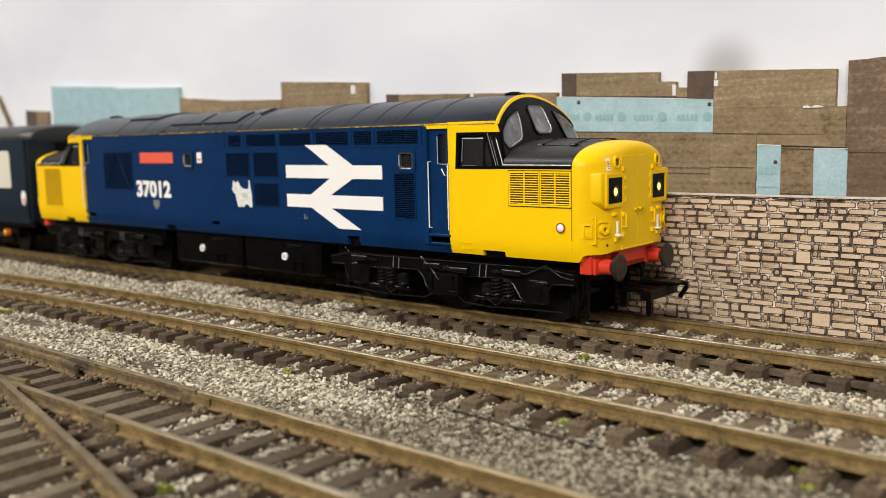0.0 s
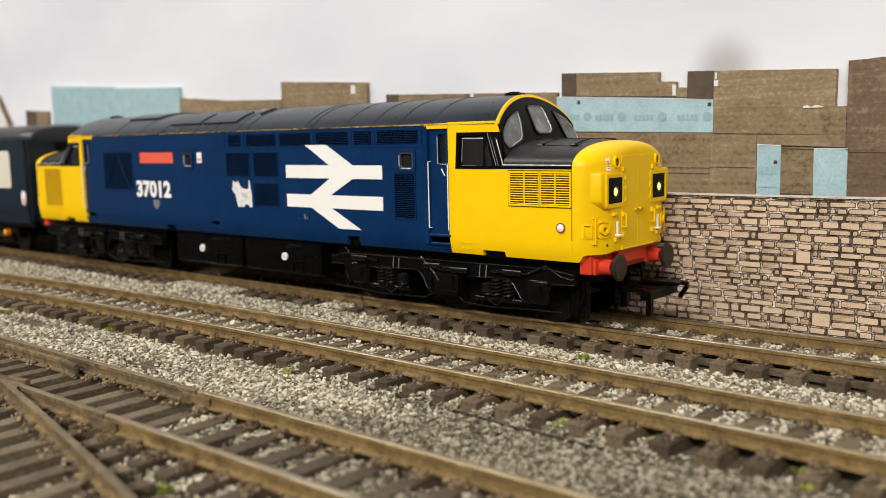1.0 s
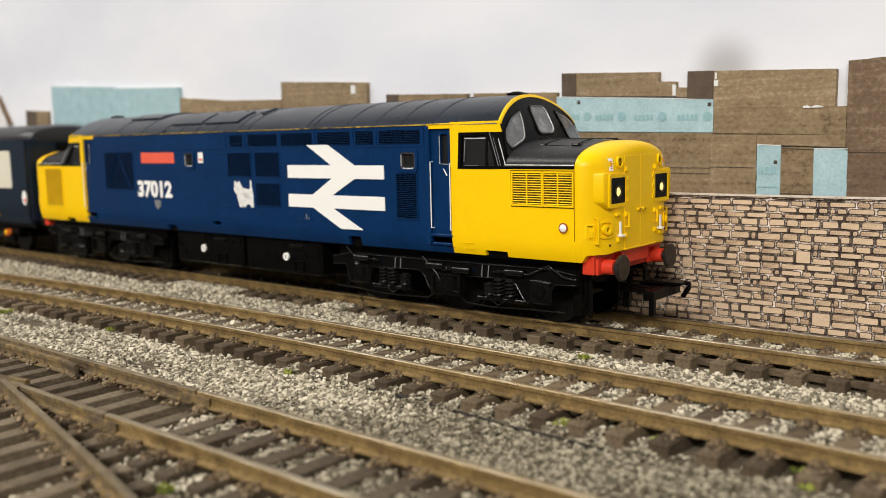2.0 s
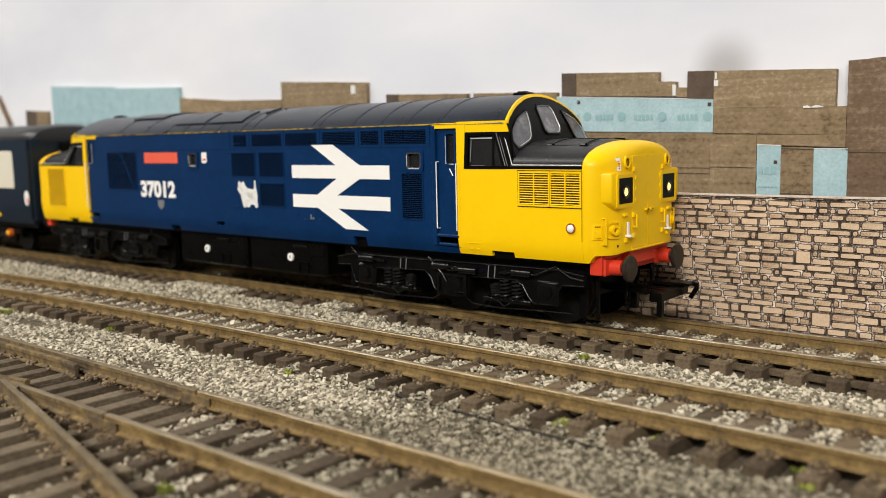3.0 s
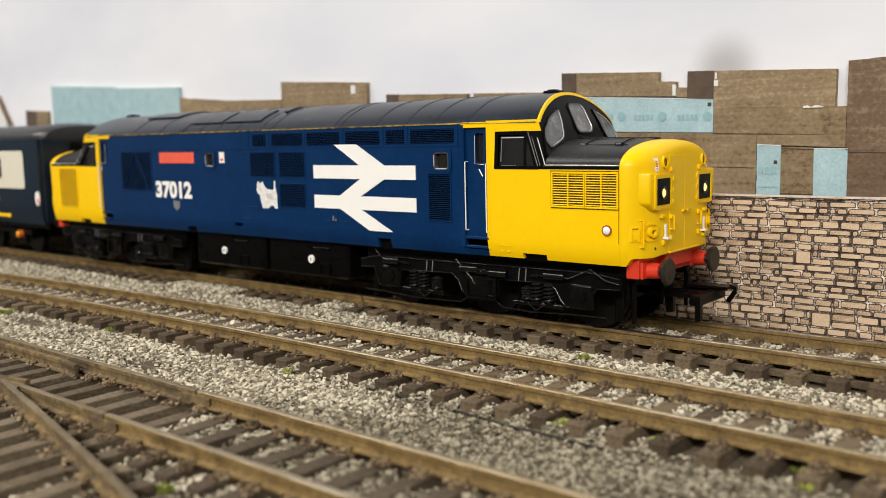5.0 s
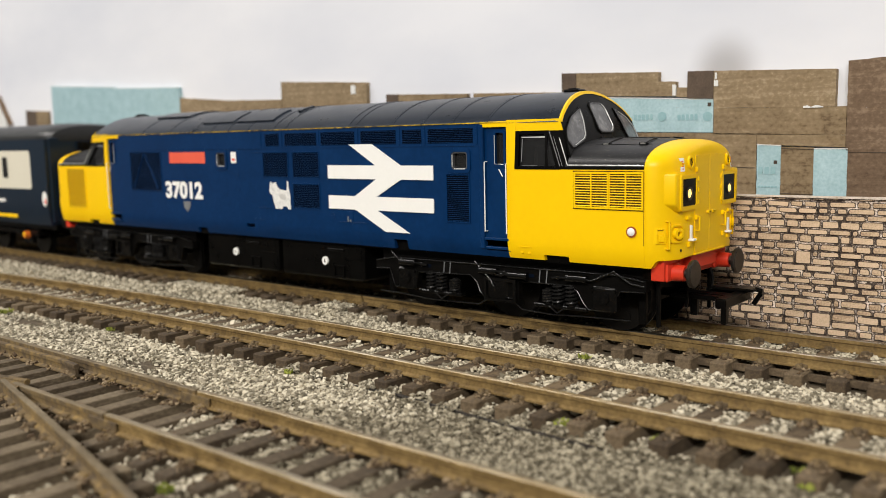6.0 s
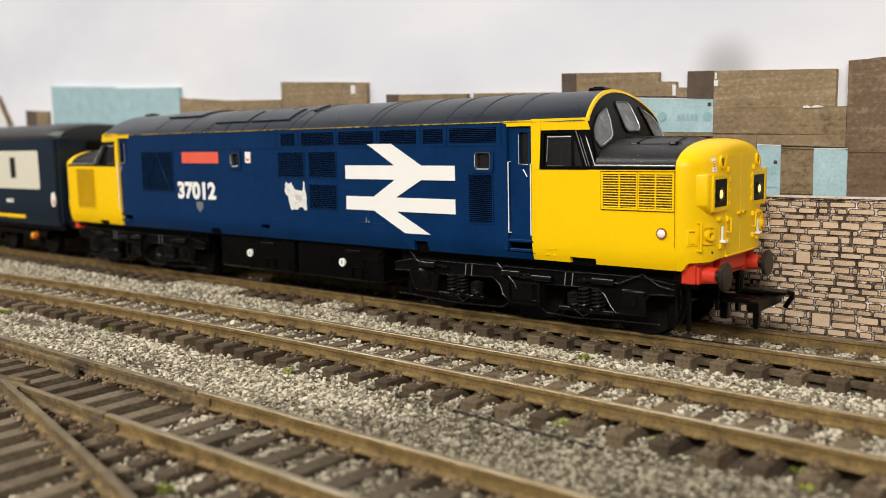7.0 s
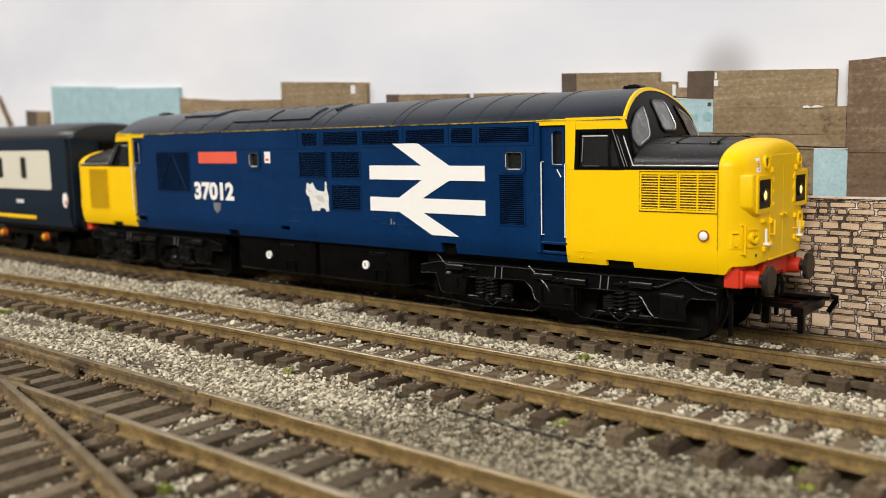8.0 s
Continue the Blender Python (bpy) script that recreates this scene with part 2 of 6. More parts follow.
def finish(bm, name, materials, smooth=35):
    bmesh.ops.scale(bm, vec=(S, S, S), verts=bm.verts)
    bmesh.ops.recalc_face_normals(bm, faces=bm.faces)
    me = bpy.data.meshes.new(name)
    for f in bm.faces:
        f.smooth = smooth > 0
    bm.to_mesh(me)
    bm.free()
    if smooth:
        me.set_sharp_from_angle(angle=radians(smooth))
    for m in materials if isinstance(materials, (list, tuple)) else [materials]:
        me.materials.append(m)
    return me


def part(name, bm, material, parent, label="", at=(0, 0, 0), smooth=35):
    ob = new(name, finish(bm, name, material, smooth))
    ob.parent = parent
    ob.location = [c * S for c in at]
    if label:
        tagged(ob, label)
    return ob


def thing(name, label, category, at=(0, 0, 0), group="", kind=""):
    ob = new(name)
    ob.empty_display_size = 0.01
    ob.location = [c * S for c in at]
    return tagged(ob, label, category, group, kind)


def solid(name, bm, material, label, category, group="", kind="", smooth=35):
    return tagged(new(name, finish(bm, name, material, smooth)), label, category, group, kind)


def box(bm, x0, x1, y0, y1, z0, z1, bev=0.0, mi=0):
    vs = [bm.verts.new((x, y, z)) for x in (x0, x1) for y in (y0, y1) for z in (z0, z1)]
    fs = [bm.faces.new([vs[i] for i in q]) for q in ((0, 1, 3, 2), (4, 6, 7, 5), (0, 4, 5, 1), (2, 3, 7, 6), (0, 2, 6, 4), (1, 5, 7, 3))]
    for f in fs:
        f.material_index = mi
    if bev:
        es = {e for f in fs for e in f.edges}
        bmesh.ops.bevel(bm, geom=list(es), offset=bev, segments=1, affect="EDGES", profile=0.5)
    return vs


def prism(bm, pts, to3, d0, d1, mi=0):
    """A flat outline pts (a, b) given thickness d0 to d1; to3(a, b, d) gives the point."""
    lo = [bm.verts.new(to3(a, b, d0)) for a, b in pts]
    hi = [bm.verts.new(to3(a, b, d1)) for a, b in pts]
    n = len(pts)
    fs = [bm.faces.new(lo), bm.faces.new(hi[::-1])]
    fs += [bm.faces.new((lo[i], hi[i], hi[(i + 1) % n], lo[(i + 1) % n])) for i in range(n)]
    for f in fs:
        f.material_index = mi


def side3(a, b, d):
    return (a, d, b)


def front3(a, b, d):
    return (d, a, b)


def rod(bm, p, q, r, n=8, r2=None, mi=0):
    p, q = Vector(p), Vector(q)
    t = (q - p).normalized()
    u = t.cross(Vector((0, 0, 1)) if abs(t.z) < 0.9 else Vector((1, 0, 0))).normalized()
    v = t.cross(u)
    r2 = r if r2 is None else r2
    rings = [[bm.verts.new(c + (u * math.cos(k * math.tau / n) + v * math.sin(k * math.tau / n)) * rr) for k in range(n)] for c, rr in ((p, r), (q, r2))]
    fs = [bm.faces.new(rings[0][::-1]), bm.faces.new(rings[1])]
    fs += [bm.faces.new((rings[0][k], rings[0][(k + 1) % n], rings[1][(k + 1) % n], rings[1][k])) for k in range(n)]
    for f in fs:
        f.material_index = mi


def wire(bm, pts, r, n=6):
    """One continuous tube along pts."""
    pts = [Vector(p) for p in pts]
    tang = [(pts[min(i + 1, len(pts) - 1)] - pts[max(i - 1, 0)]).normalized() for i in range(len(pts))]
    u = tang[0].cross(Vector((0, 0, 1)) if abs(tang[0].z) < 0.9 else Vector((1, 0, 0))).normalized()
    rows = []
    for p, d in zip(pts, tang):
        u = (u - d * u.dot(d)).normalized()
        v = d.cross(u)
        rows.append([bm.verts.new(p + (u * math.cos(k * math.tau / n) + v * math.sin(k * math.tau / n)) * r) for k in range(n)])
    for a, b in zip(rows, rows[1:]):
        for k in range(n):
            bm.faces.new((a[k], a[(k + 1) % n], b[(k + 1) % n], b[k]))
    bm.faces.new(rows[0][::-1])
    bm.faces.new(rows[-1])


def loft(bm, rings, close=True, cap=True, mi=0):
    rows = [[bm.verts.new(p) for p in ring] for ring in rings]
    n = len(rows[0])
    for a, b in zip(rows, rows[1:]):
        for k in range(n if close else n - 1):
            bm.faces.new((a[k], a[(k + 1) % n], b[(k + 1) % n], b[k])).material_index = mi
    if cap:
        bm.faces.new(rows[0][::-1]).material_index = mi
        bm.faces.new(rows[-1]).material_index = mi
    return rows


def rounded(x0, x1, z0, z1, r, n=4):
    out = []
    for cx, cz, a0 in ((x1 - r, z1 - r, 0), (x0 + r, z1 - r, 90), (x0 + r, z0 + r, 180), (x1 - r, z0 + r, 270)):
        for k in range(n + 1):
            a = radians(a0 + 90 * k / n)
            out.append((cx + r * math.cos(a), cz + r * math.sin(a)))
    return out


def ring_frame(bm, outer, inner, to3, d0, d1, mi=0):
    n = len(outer)
    oa = [bm.verts.new(to3(*p, d0)) for p in outer]
    ob_ = [bm.verts.new(to3(*p, d1)) for p in outer]
    ia = [bm.verts.new(to3(*p, d0)) for p in inner]
    ib = [bm.verts.new(to3(*p, d1)) for p in inner]
    for k in range(n):
        j = (k + 1) % n
        for q in ((oa[k], oa[j], ob_[j], ob_[k]), (ob_[k], ob_[j], ib[j], ib[k]), (ib[k], ib[j], ia[j], ia[k]), (ia[k], ia[j], oa[j], oa[k])):
            bm.faces.new(q).material_index = mi


# ---- the baseboard and its ground ----
def build_ground():
    bm = bmesh.new()
    nx, ny = 110, 46
    xs = [-560 + 740 * i / nx for i in range(nx + 1)]
    ys = [-235 + 273 * j / ny for j in range(ny + 1)]
    g = [[bm.verts.new((x, y, -5.15 + 0.3 * noise.noise((x / 9, y / 9, 3)) - (0.4 if y > 14 else 0) - 2.3 * max(0.0, min(1.0, (-83 - y) / 3)) * max(0.0, min(1.0, (-14 - x) / 8)))) for y in ys] for x in xs]
    for i in range(nx):
        for j in range(ny):
            bm.faces.new((g[i][j], g[i + 1][j], g[i + 1][j + 1], g[i][j + 1]))
    solid("ground", bm, M_DUST, "dusty brown scenic ground of the model layout", "ground", kind="structure")
    bm = bmesh.new()
    box(bm, -562, 182, -237, 44, -26, -8.3, 0.8)
    solid("baseboard", bm, M_TIMBER, "wooden baseboard carrying the model layout", "baseboard", kind="structure", smooth=0)


# ---- the printed sky sheet and the timber packs before it ----
def build_backscene():
    bm = bmesh.new()
    box(bm, -560, 180, BACK, BACK + 4, -6, 190, 0.3)
    solid("backdrop", bm, M_SKY, "pale cloudy sky printed on a backscene board", "backscene", kind="structure", smooth=0)


def quad_block(bm, x0, x1, zb0, zb1, zt0, zt1, y0, y1, mi=0):
    prism(bm, [(x0, zb0), (x1, zb1), (x1, zt1), (x0, zt0)], side3, y0, y1, mi)


def ragged_block(bm, x0, x1, zb0, zb1, zt0, zt1, y0, y1):
    """As quad_block, with slightly uneven edges."""
    n = max(6, int((x1 - x0) / 1.3))
    low = [(x0 + (x1 - x0) * k / n, zb0 + (zb1 - zb0) * k / n) for k in range(n + 1)]
    top = [(x0 + (x1 - x0) * k / n, zt0 + (zt1 - zt0) * k / n + 0.13 * noise.noise((x0 + k * 0.83, zt0, 2)) + 0.06 * noise.noise((x0 + k * 3.1, zt0, 9))) for k in range(n + 1)]
    up = max(3, int((zt1 - zb1) / 1.5))
    right = [(x1 + 0.12 * noise.noise((x1, k * 0.9, 3)), zb1 + (zt1 - zb1) * k / up) for k in range(1, up)]
    left = [(x0 + 0.12 * noise.noise((x0, k * 0.9, 6)), zt0 + (zb0 - zt0) * k / up) for k in range(1, up)]
    prism(bm, low + right + top[::-1] + left, side3, y0, y1)


def timber_pack(x0, x1, zb, zt, wrap=False, dark_end=0.0, seams=(), label="", stain=False):
    """A pack of sawn timber; zb and zt give bottom and top heights at both ends."""
    t = thing("timber_pack", label or ("pale blue wrapped timber pack in the stacked yard" if wrap else "brown weathered timber pack stacked behind the wall"), "timber pack", group="timber packs")
    bm = bmesh.new()
    ragged_block(bm, x0, x1, zb[0], zb[1], zt[0], zt[1], FRONT, BACK)
    part("wrapping" if wrap else "load", bm, M_WRAP if wrap else M_TIMBER2 if stain else M_TIMBER, t)
    if wrap:
        bm = bmesh.new()
        n = 16
        at = [(x0 + (x1 - x0) * k / n, zt[0] + (zt[1] - zt[0]) * k / n) for k in range(n + 1)]
        prism(bm, [(x, z + 0.05) for x, z in at] + [(x, z - 0.12 - 0.25 * abs(noise.noise((x * 0.8, z, 4)))) for x, z in at[::-1]], side3, FRONT - 0.06, FRONT + 0.3)
        part("wrap_fold", bm, M_TORN, t, "white worn top edge of the wrap")
    # a darker brown block puts the end's shade in as colour
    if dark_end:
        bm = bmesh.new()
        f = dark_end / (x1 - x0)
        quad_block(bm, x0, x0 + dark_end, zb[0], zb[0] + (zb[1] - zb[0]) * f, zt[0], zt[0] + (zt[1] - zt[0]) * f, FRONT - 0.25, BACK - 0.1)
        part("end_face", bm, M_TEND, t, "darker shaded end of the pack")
    for s in seams:
        bm = bmesh.new()
        a, b = zb[0] + s * (zt[0] - zb[0]), zb[1] + s * (zt[1] - zb[1])
        n = 14
        up = [(x0 + (x1 - x0) * k / n, a + (b - a) * k / n + 0.07 + 0.08 * noise.noise((x0 + k * 0.9, a, 1))) for k in range(n + 1)]
        dn = [(x0 + (x1 - x0) * k / n, a + (b - a) * k / n - 0.07 + 0.08 * noise.noise((x0 + k * 0.9, a, 7))) for k in range(n + 1)]
        prism(bm, up + dn[::-1], side3, FRONT - 0.12, FRONT + 0.3)
        part("bearer_gap", bm, M_SEAM, t)
    return t


def torn_patch(t, x0, x1, z0, z1):
    bm = bmesh.new()
    pts = [(x0 + (x1 - x0) * k / 5, z1 + 0.25 * math.sin(k * 2.3)) for k in range(6)] + [(x1 - (x1 - x0) * k / 5, z0 + 0.2 * math.sin(k * 3.1)) for k in range(6)]
    prism(bm, pts, side3, FRONT - 0.2, FRONT + 0.3)
    part("torn_edge", bm, M_TORN, t, "torn white paper edge")


def ink_bars(t, x, z, w, h, n):
    for k in range(n):
        bm = bmesh.new()
        a = x + w * k / n
        prism(bm, rounded(a, a + w / n * 0.72, z, z + h, h * 0.18, 2), side3, FRONT - 0.1, FRONT + 0.2)
        part("printed_mark", bm, M_INK, t)


def build_yard():
    t = timber_pack(-37.5, 7.2, (42.4, 41.2), (51.8, 49.3), True, label="long pale blue wrapped timber pack with teal print")
    for k, x in enumerate((-34.5, -24.2, -12.8, -0.8)):
        z = 46.0 - 0.03 * (x + 37)
        ink_bars(t, x - 1.2, z - 0.6, 5.6, 1.5, 5)
        bm = bmesh.new()
        rod(bm, (x + 6.6, FRONT - 0.1, z + 0.2), (x + 6.6, FRONT + 0.2, z + 0.2), 1.2, 14)
        part("printed_mark", bm, M_INK, t)
    for x, z in ((-30.5, 50.0), (6.3, 48.0)):
        bm = bmesh.new()
        box(bm, x - 0.45, x + 0.45, FRONT - 0.12, FRONT + 0.2, z - 0.45, z + 0.45)
        part("corner_stamp", bm, M_SEAM, t, smooth=0)
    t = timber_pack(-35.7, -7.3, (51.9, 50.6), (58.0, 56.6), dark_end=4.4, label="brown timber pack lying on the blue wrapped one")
    torn_patch(t, -34.3, -33.6, 54.2, 56.6)
    t = timber_pack(-7.3, -2.6, (50.6, 50.4), (54.3, 54.0), label="small brown timber pack on the blue wrapped one")
    torn_patch(t, -3.4, -2.5, 50.5, 53.2)
    t = timber_pack(-2.4, 0.4, (50.2, 50.0), (52.6, 52.4), label="short brown timber offcuts in the yard")
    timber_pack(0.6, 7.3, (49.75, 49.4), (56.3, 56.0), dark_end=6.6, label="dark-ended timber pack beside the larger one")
    t = timber_pack(7.3, 35.6, (47.1, 46.4), (56.0, 54.7), label="large brown timber pack on top of the stack")
    torn_patch(t, 2.8, 3.6, 53.4, 55.0)
    torn_patch(t, 7.4, 8.4, 52.3, 53.7)
    torn_patch(t, 7.6, 8.1, 54.0, 55.4)
    torn_patch(t, 28.6, 33.0, 46.3, 46.7)
    t = timber_pack(7.3, 38.0, (40.75, 40.05), (47.05, 46.35))
    timber_pack(18.1, 38.0, (38.2, 37.3), (40.7, 40.0))
    t = timber_pack(38.1, 74, (46.0, 45.0), (56.3, 57.6), label="tall dark brown timber pack with a slanting top", stain=True)
    timber_pack(38.1, 74, (36.6, 36.0), (46.0, 45.0), stain=True, label="dark brown timber pack in the middle of a stack")
    timber_pack(38.5, 74, (24.0, 24.0), (36.6, 36.0), seams=(0.97,), stain=True, label="dark brown timber pack low in a stack")
    timber_pack(-33.1, 6.5, (24, 24), (42.0, 41.1), seams=(0.5, 0.42))
    timber_pack(6.5, 18.0, (24, 24), (41.0, 40.7), seams=(0.52,))
    timber_pack(23.8, 31.2, (24, 24), (37.6, 37.3), seams=(0.97, 0.2))
    t = timber_pack(18.2, 23.8, (24, 24), (38.2, 37.9), True, label="upright pale blue wrapped pack with teal print")
    ink_bars(t, 18.6, 31.2, 4.4, 1.7, 3)
    ink_bars(t, 18.5, 28.0, 4.8, 0.4, 6)
    bm = bmesh.new()
    box(bm, 22.2, 23.0, FRONT - 0.12, FRONT + 0.2, 33.6, 34.4)
    part("corner_stamp", bm, M_SEAM, t, smooth=0)
    t = timber_pack(31.2, 38.5, (24, 24), (37.1, 37.0), True, label="plain pale blue wrapped pack with ragged edges")
    # the packs further along the yard
    timber_pack(-317, -263, (24, 24), (69.3, 66.2), True, seams=(0.62,))
    timber_pack(-263, -214.5, (24, 24), (65.6, 63.6), True, seams=(0.6,))
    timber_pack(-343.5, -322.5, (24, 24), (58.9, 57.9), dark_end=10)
    timber_pack(-214.2, -188, (24, 24), (59.3, 57.4))
    timber_pack(-188, -152.6, (24, 24), (57.2, 56.0))
    t = timber_pack(-152.4, -110.2, (24, 24), (62.2, 59.7))
    torn_patch(t, -117.2, -115.2, 56.3, 59.0)
    timber_pack(-101.3, -68.8, (42, 42), (55.4, 54.1), dark_end=5)
    timber_pack(-66.3, -37.6, (42, 42), (54.1, 53.0))
    timber_pack(-110.2, -33.2, (24, 24), (42.0, 42.0))
    # a far gabled roof at the end of the yard
    house = thing("house", "far red-brown gabled house beyond the timber yard", "house")
    bm = bmesh.new()
    prism(bm, [(-420, -5), (-366, -5), (-366, 55.5), (-373, 64.5), (-420, 64.5)], side3, FRONT + 0.1, BACK)
    part("wall", bm, M_TORN, house, "pale grey gable wall")
    bm = bmesh.new()
    prism(bm, [(-362.5, 52.0), (-361.0, 52.8), (-372.5, 67.5), (-420, 67.5), (-420, 65.2), (-373.5, 65.2)], side3, FRONT - 0.3, BACK - 0.1)
    part("roof", bm, M_TIMBER2, house, "red-brown tiled roof")
    # the lowest row, which carries the rest
    for x in range(-344, 74, 38):
        timber_pack(x, x + 38, (-5, -5), (24, 24), label="brown timber pack standing low behind the wall")


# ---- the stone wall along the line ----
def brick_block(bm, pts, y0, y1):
    """A block with a mostly dark arris round its face."""
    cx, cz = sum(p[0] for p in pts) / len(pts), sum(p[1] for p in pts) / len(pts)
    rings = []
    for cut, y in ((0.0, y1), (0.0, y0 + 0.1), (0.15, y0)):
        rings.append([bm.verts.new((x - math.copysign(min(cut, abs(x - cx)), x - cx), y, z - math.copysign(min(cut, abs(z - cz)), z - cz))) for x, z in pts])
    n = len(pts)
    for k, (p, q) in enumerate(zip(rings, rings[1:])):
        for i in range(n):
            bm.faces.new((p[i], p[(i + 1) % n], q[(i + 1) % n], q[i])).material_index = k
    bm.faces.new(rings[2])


def build_wall():
    w = thing("wall_1", "pale stone block boundary wall with dark joints", "wall", kind="structure")
    bm = bmesh.new()
    box(bm, -345, 150, 21.0, 23.2, -5, 26.9)
    part("wall_core", bm, M_JOINT, w, smooth=0)
    bm = bmesh.new()
    n = 60
    prism(bm, [(-345 + 495 * k / n, 27.22 + 0.12 * noise.noise((k * 1.7, 0, 0))) for k in range(n + 1)] + [(150, 26.9), (-345, 26.9)], side3, 20.7, 23.2)
    part("coping", bm, M_CARD, w, "cut pale card edge along the top")
    rnd = random.Random(5)
    rest = bmesh.new()
    shared = {}
    z, single = -4.3, 0
    taken = []
    # single square blocks set across two courses: x, z, width
    courses = []
    while z < 26.6:
        courses.append((z, min(rnd.choice((1.35, 1.45, 1.55, 1.65, 1.75)), 26.85 - z)))
        z += courses[-1][1]
    for x, zb, wd in ((32.3, 12.7, 3.5), (36.0, -0.8, 4.2), (1.9, -2.6, 3.1), (6.0, 9.7, 3.0)):
        k = min(range(len(courses) - 1), key=lambda i: abs(courses[i][0] - zb))
        zb, hh = courses[k][0], courses[k][1] + courses[k + 1][1]
        taken.append((x, x + wd, zb, zb + hh))
        b = bmesh.new()
        brick_block(b, [(0.12, 0.3), (0.3, 0.12), (wd - 0.3, 0.14), (wd - 0.13, 0.3), (wd - 0.15, hh - 0.3), (wd - 0.3, hh - 0.12), (0.3, hh - 0.15), (0.14, hh - 0.3)], -0.16, 0.35)
        ob = new("brick", finish(b, "brick", [M_BRICK, M_BEDGE], 0))
        ob.parent = w
        ob.location = (x * S, 21.0 * S, zb * S)
    for z, h in courses:
        x = -344 + rnd.uniform(0, 3)
        while x < 149:
            wd = rnd.choice((1.5, 2.3, 2.9, 3.3, 3.7, 4.2, 4.6, 5.0, 5.5))
            near = [(a, b) for a, b, lo, hi in taken if a < x + wd and x < b and hi > z + 0.3 and lo < z + h - 0.3]
            if near:
                a, b = min(near)
                if a - x < 0.9:
                    x = b
                    continue
                wd = round(a - x, 1)
            hh = h
            if rnd.random() < 0.006 and z < 23:
                hh, wd = h * 2, 2.9
                taken.append((x, x + wd, z, z + hh))
            big = 8 < x < 51 and single < 300 and z > -3 and (x > 12 or z > 3)
            y0 = 21.0 - rnd.uniform(0.12, 0.3)
            wobble = 0.02 * wd
            if big:
                key = (round(wd, 1), round(hh, 1), rnd.randrange(4))
                if key not in shared:
                    b = bmesh.new()
                    o = [rnd.uniform(-0.04, 0.1) for _ in range(8)]
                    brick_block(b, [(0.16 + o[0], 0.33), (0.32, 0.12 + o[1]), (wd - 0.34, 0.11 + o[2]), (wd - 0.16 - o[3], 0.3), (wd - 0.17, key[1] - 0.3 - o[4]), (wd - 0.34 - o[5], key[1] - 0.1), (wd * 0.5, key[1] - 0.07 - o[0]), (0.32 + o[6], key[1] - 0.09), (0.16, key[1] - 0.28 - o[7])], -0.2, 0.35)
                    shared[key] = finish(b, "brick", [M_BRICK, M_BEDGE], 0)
                ob = new("brick", shared[key])
                ob.parent = w
                ob.location = (x * S, 21.0 * S + rnd.uniform(-0.05, 0.1) * S, (z + 0.12 * noise.noise((x * 0.12, z, 5))) * S)
                ob.rotation_euler = (0, rnd.uniform(-0.02, 0.02), 0)
                single += 1
            else:
                j = [rnd.uniform(-0.05, 0.08) for _ in range(6)]
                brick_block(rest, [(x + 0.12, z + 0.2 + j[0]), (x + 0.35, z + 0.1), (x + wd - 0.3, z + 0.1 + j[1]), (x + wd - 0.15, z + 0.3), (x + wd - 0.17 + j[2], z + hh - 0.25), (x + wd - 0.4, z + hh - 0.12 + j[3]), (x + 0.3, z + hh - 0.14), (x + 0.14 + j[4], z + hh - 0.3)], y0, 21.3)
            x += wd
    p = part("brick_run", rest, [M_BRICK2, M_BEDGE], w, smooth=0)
    tagged(p, kind="stuff")


# ---- the tracks ----
def line_b(x):
    """Sideways place of the middle track, which bends very gently."""
    u = x + 60
    return -46.5 - 0.00026 * u * u if u < 0 else -46.5 - 0.00012 * u * u


def line_a(x):
    return 0.0


def line_c(x):
    return -98.0


def rail_mesh(path):
    """path: points (x, y) on the rail's middle line; the head's top is at z = 0."""
    bm = bmesh.new()
    prof = [(-0.95, -2.55), (-0.95, -2.25), (-0.3, -2.0), (-0.27, -1.0), (-0.55, -0.8), (-0.56, -0.14), (-0.42, 0.0), (0.42, 0.0), (0.56, -0.14), (0.55, -0.8), (0.27, -1.0), (0.3, -2.0), (0.95, -2.25), (0.95, -2.55)]
    rings = []
    for i, (x, y) in enumerate(path):
        a, b = path[max(0, i - 1)], path[min(len(path) - 1, i + 1)]
        t = Vector((b[0] - a[0], b[1] - a[1])).normalized()
        rings.append([(x - t.y * o, y + t.x * o, z) for o, z in prof])
    loft(bm, rings)
    for f in bm.faces:
        f.material_index = 1 if all(v.co.z > -0.2 for v in f.verts) else 0
    return bm


def clip_mesh():
    """The moulded chairs that hold both rails to one sleeper."""
    bm = bmesh.new()
    for s in (-8.25, 8.25):
        for k in (-1, 1):
            box(bm, -1.1, 1.1, s + k * 1.0 - 0.6, s + k * 1.0 + 0.6, -2.75, -1.85, 0.2)
            box(bm, -0.55, 0.55, s + k * 1.9 - 0.6, s + k * 1.9 + 0.6, -2.75, -2.05, 0.2)
            rod(bm, (0.1, s + k * 1.5, -2.4), (0.2, s + k * 1.6, -1.5), 0.4, 6, 0.25)
    return bm


def sleeper_mesh(half):
    bm = bmesh.new()
    box(bm, -1.7, 1.7, -half, half, -5.6, -2.7, 0.24)
    for v in bm.verts:
        v.co.x += 0.06 * noise.noise((v.co.y * 0.7, 1, 0))
        v.co.z += 0.05 * noise.noise((v.co.y * 0.9, 5, v.co.x))
    return bm


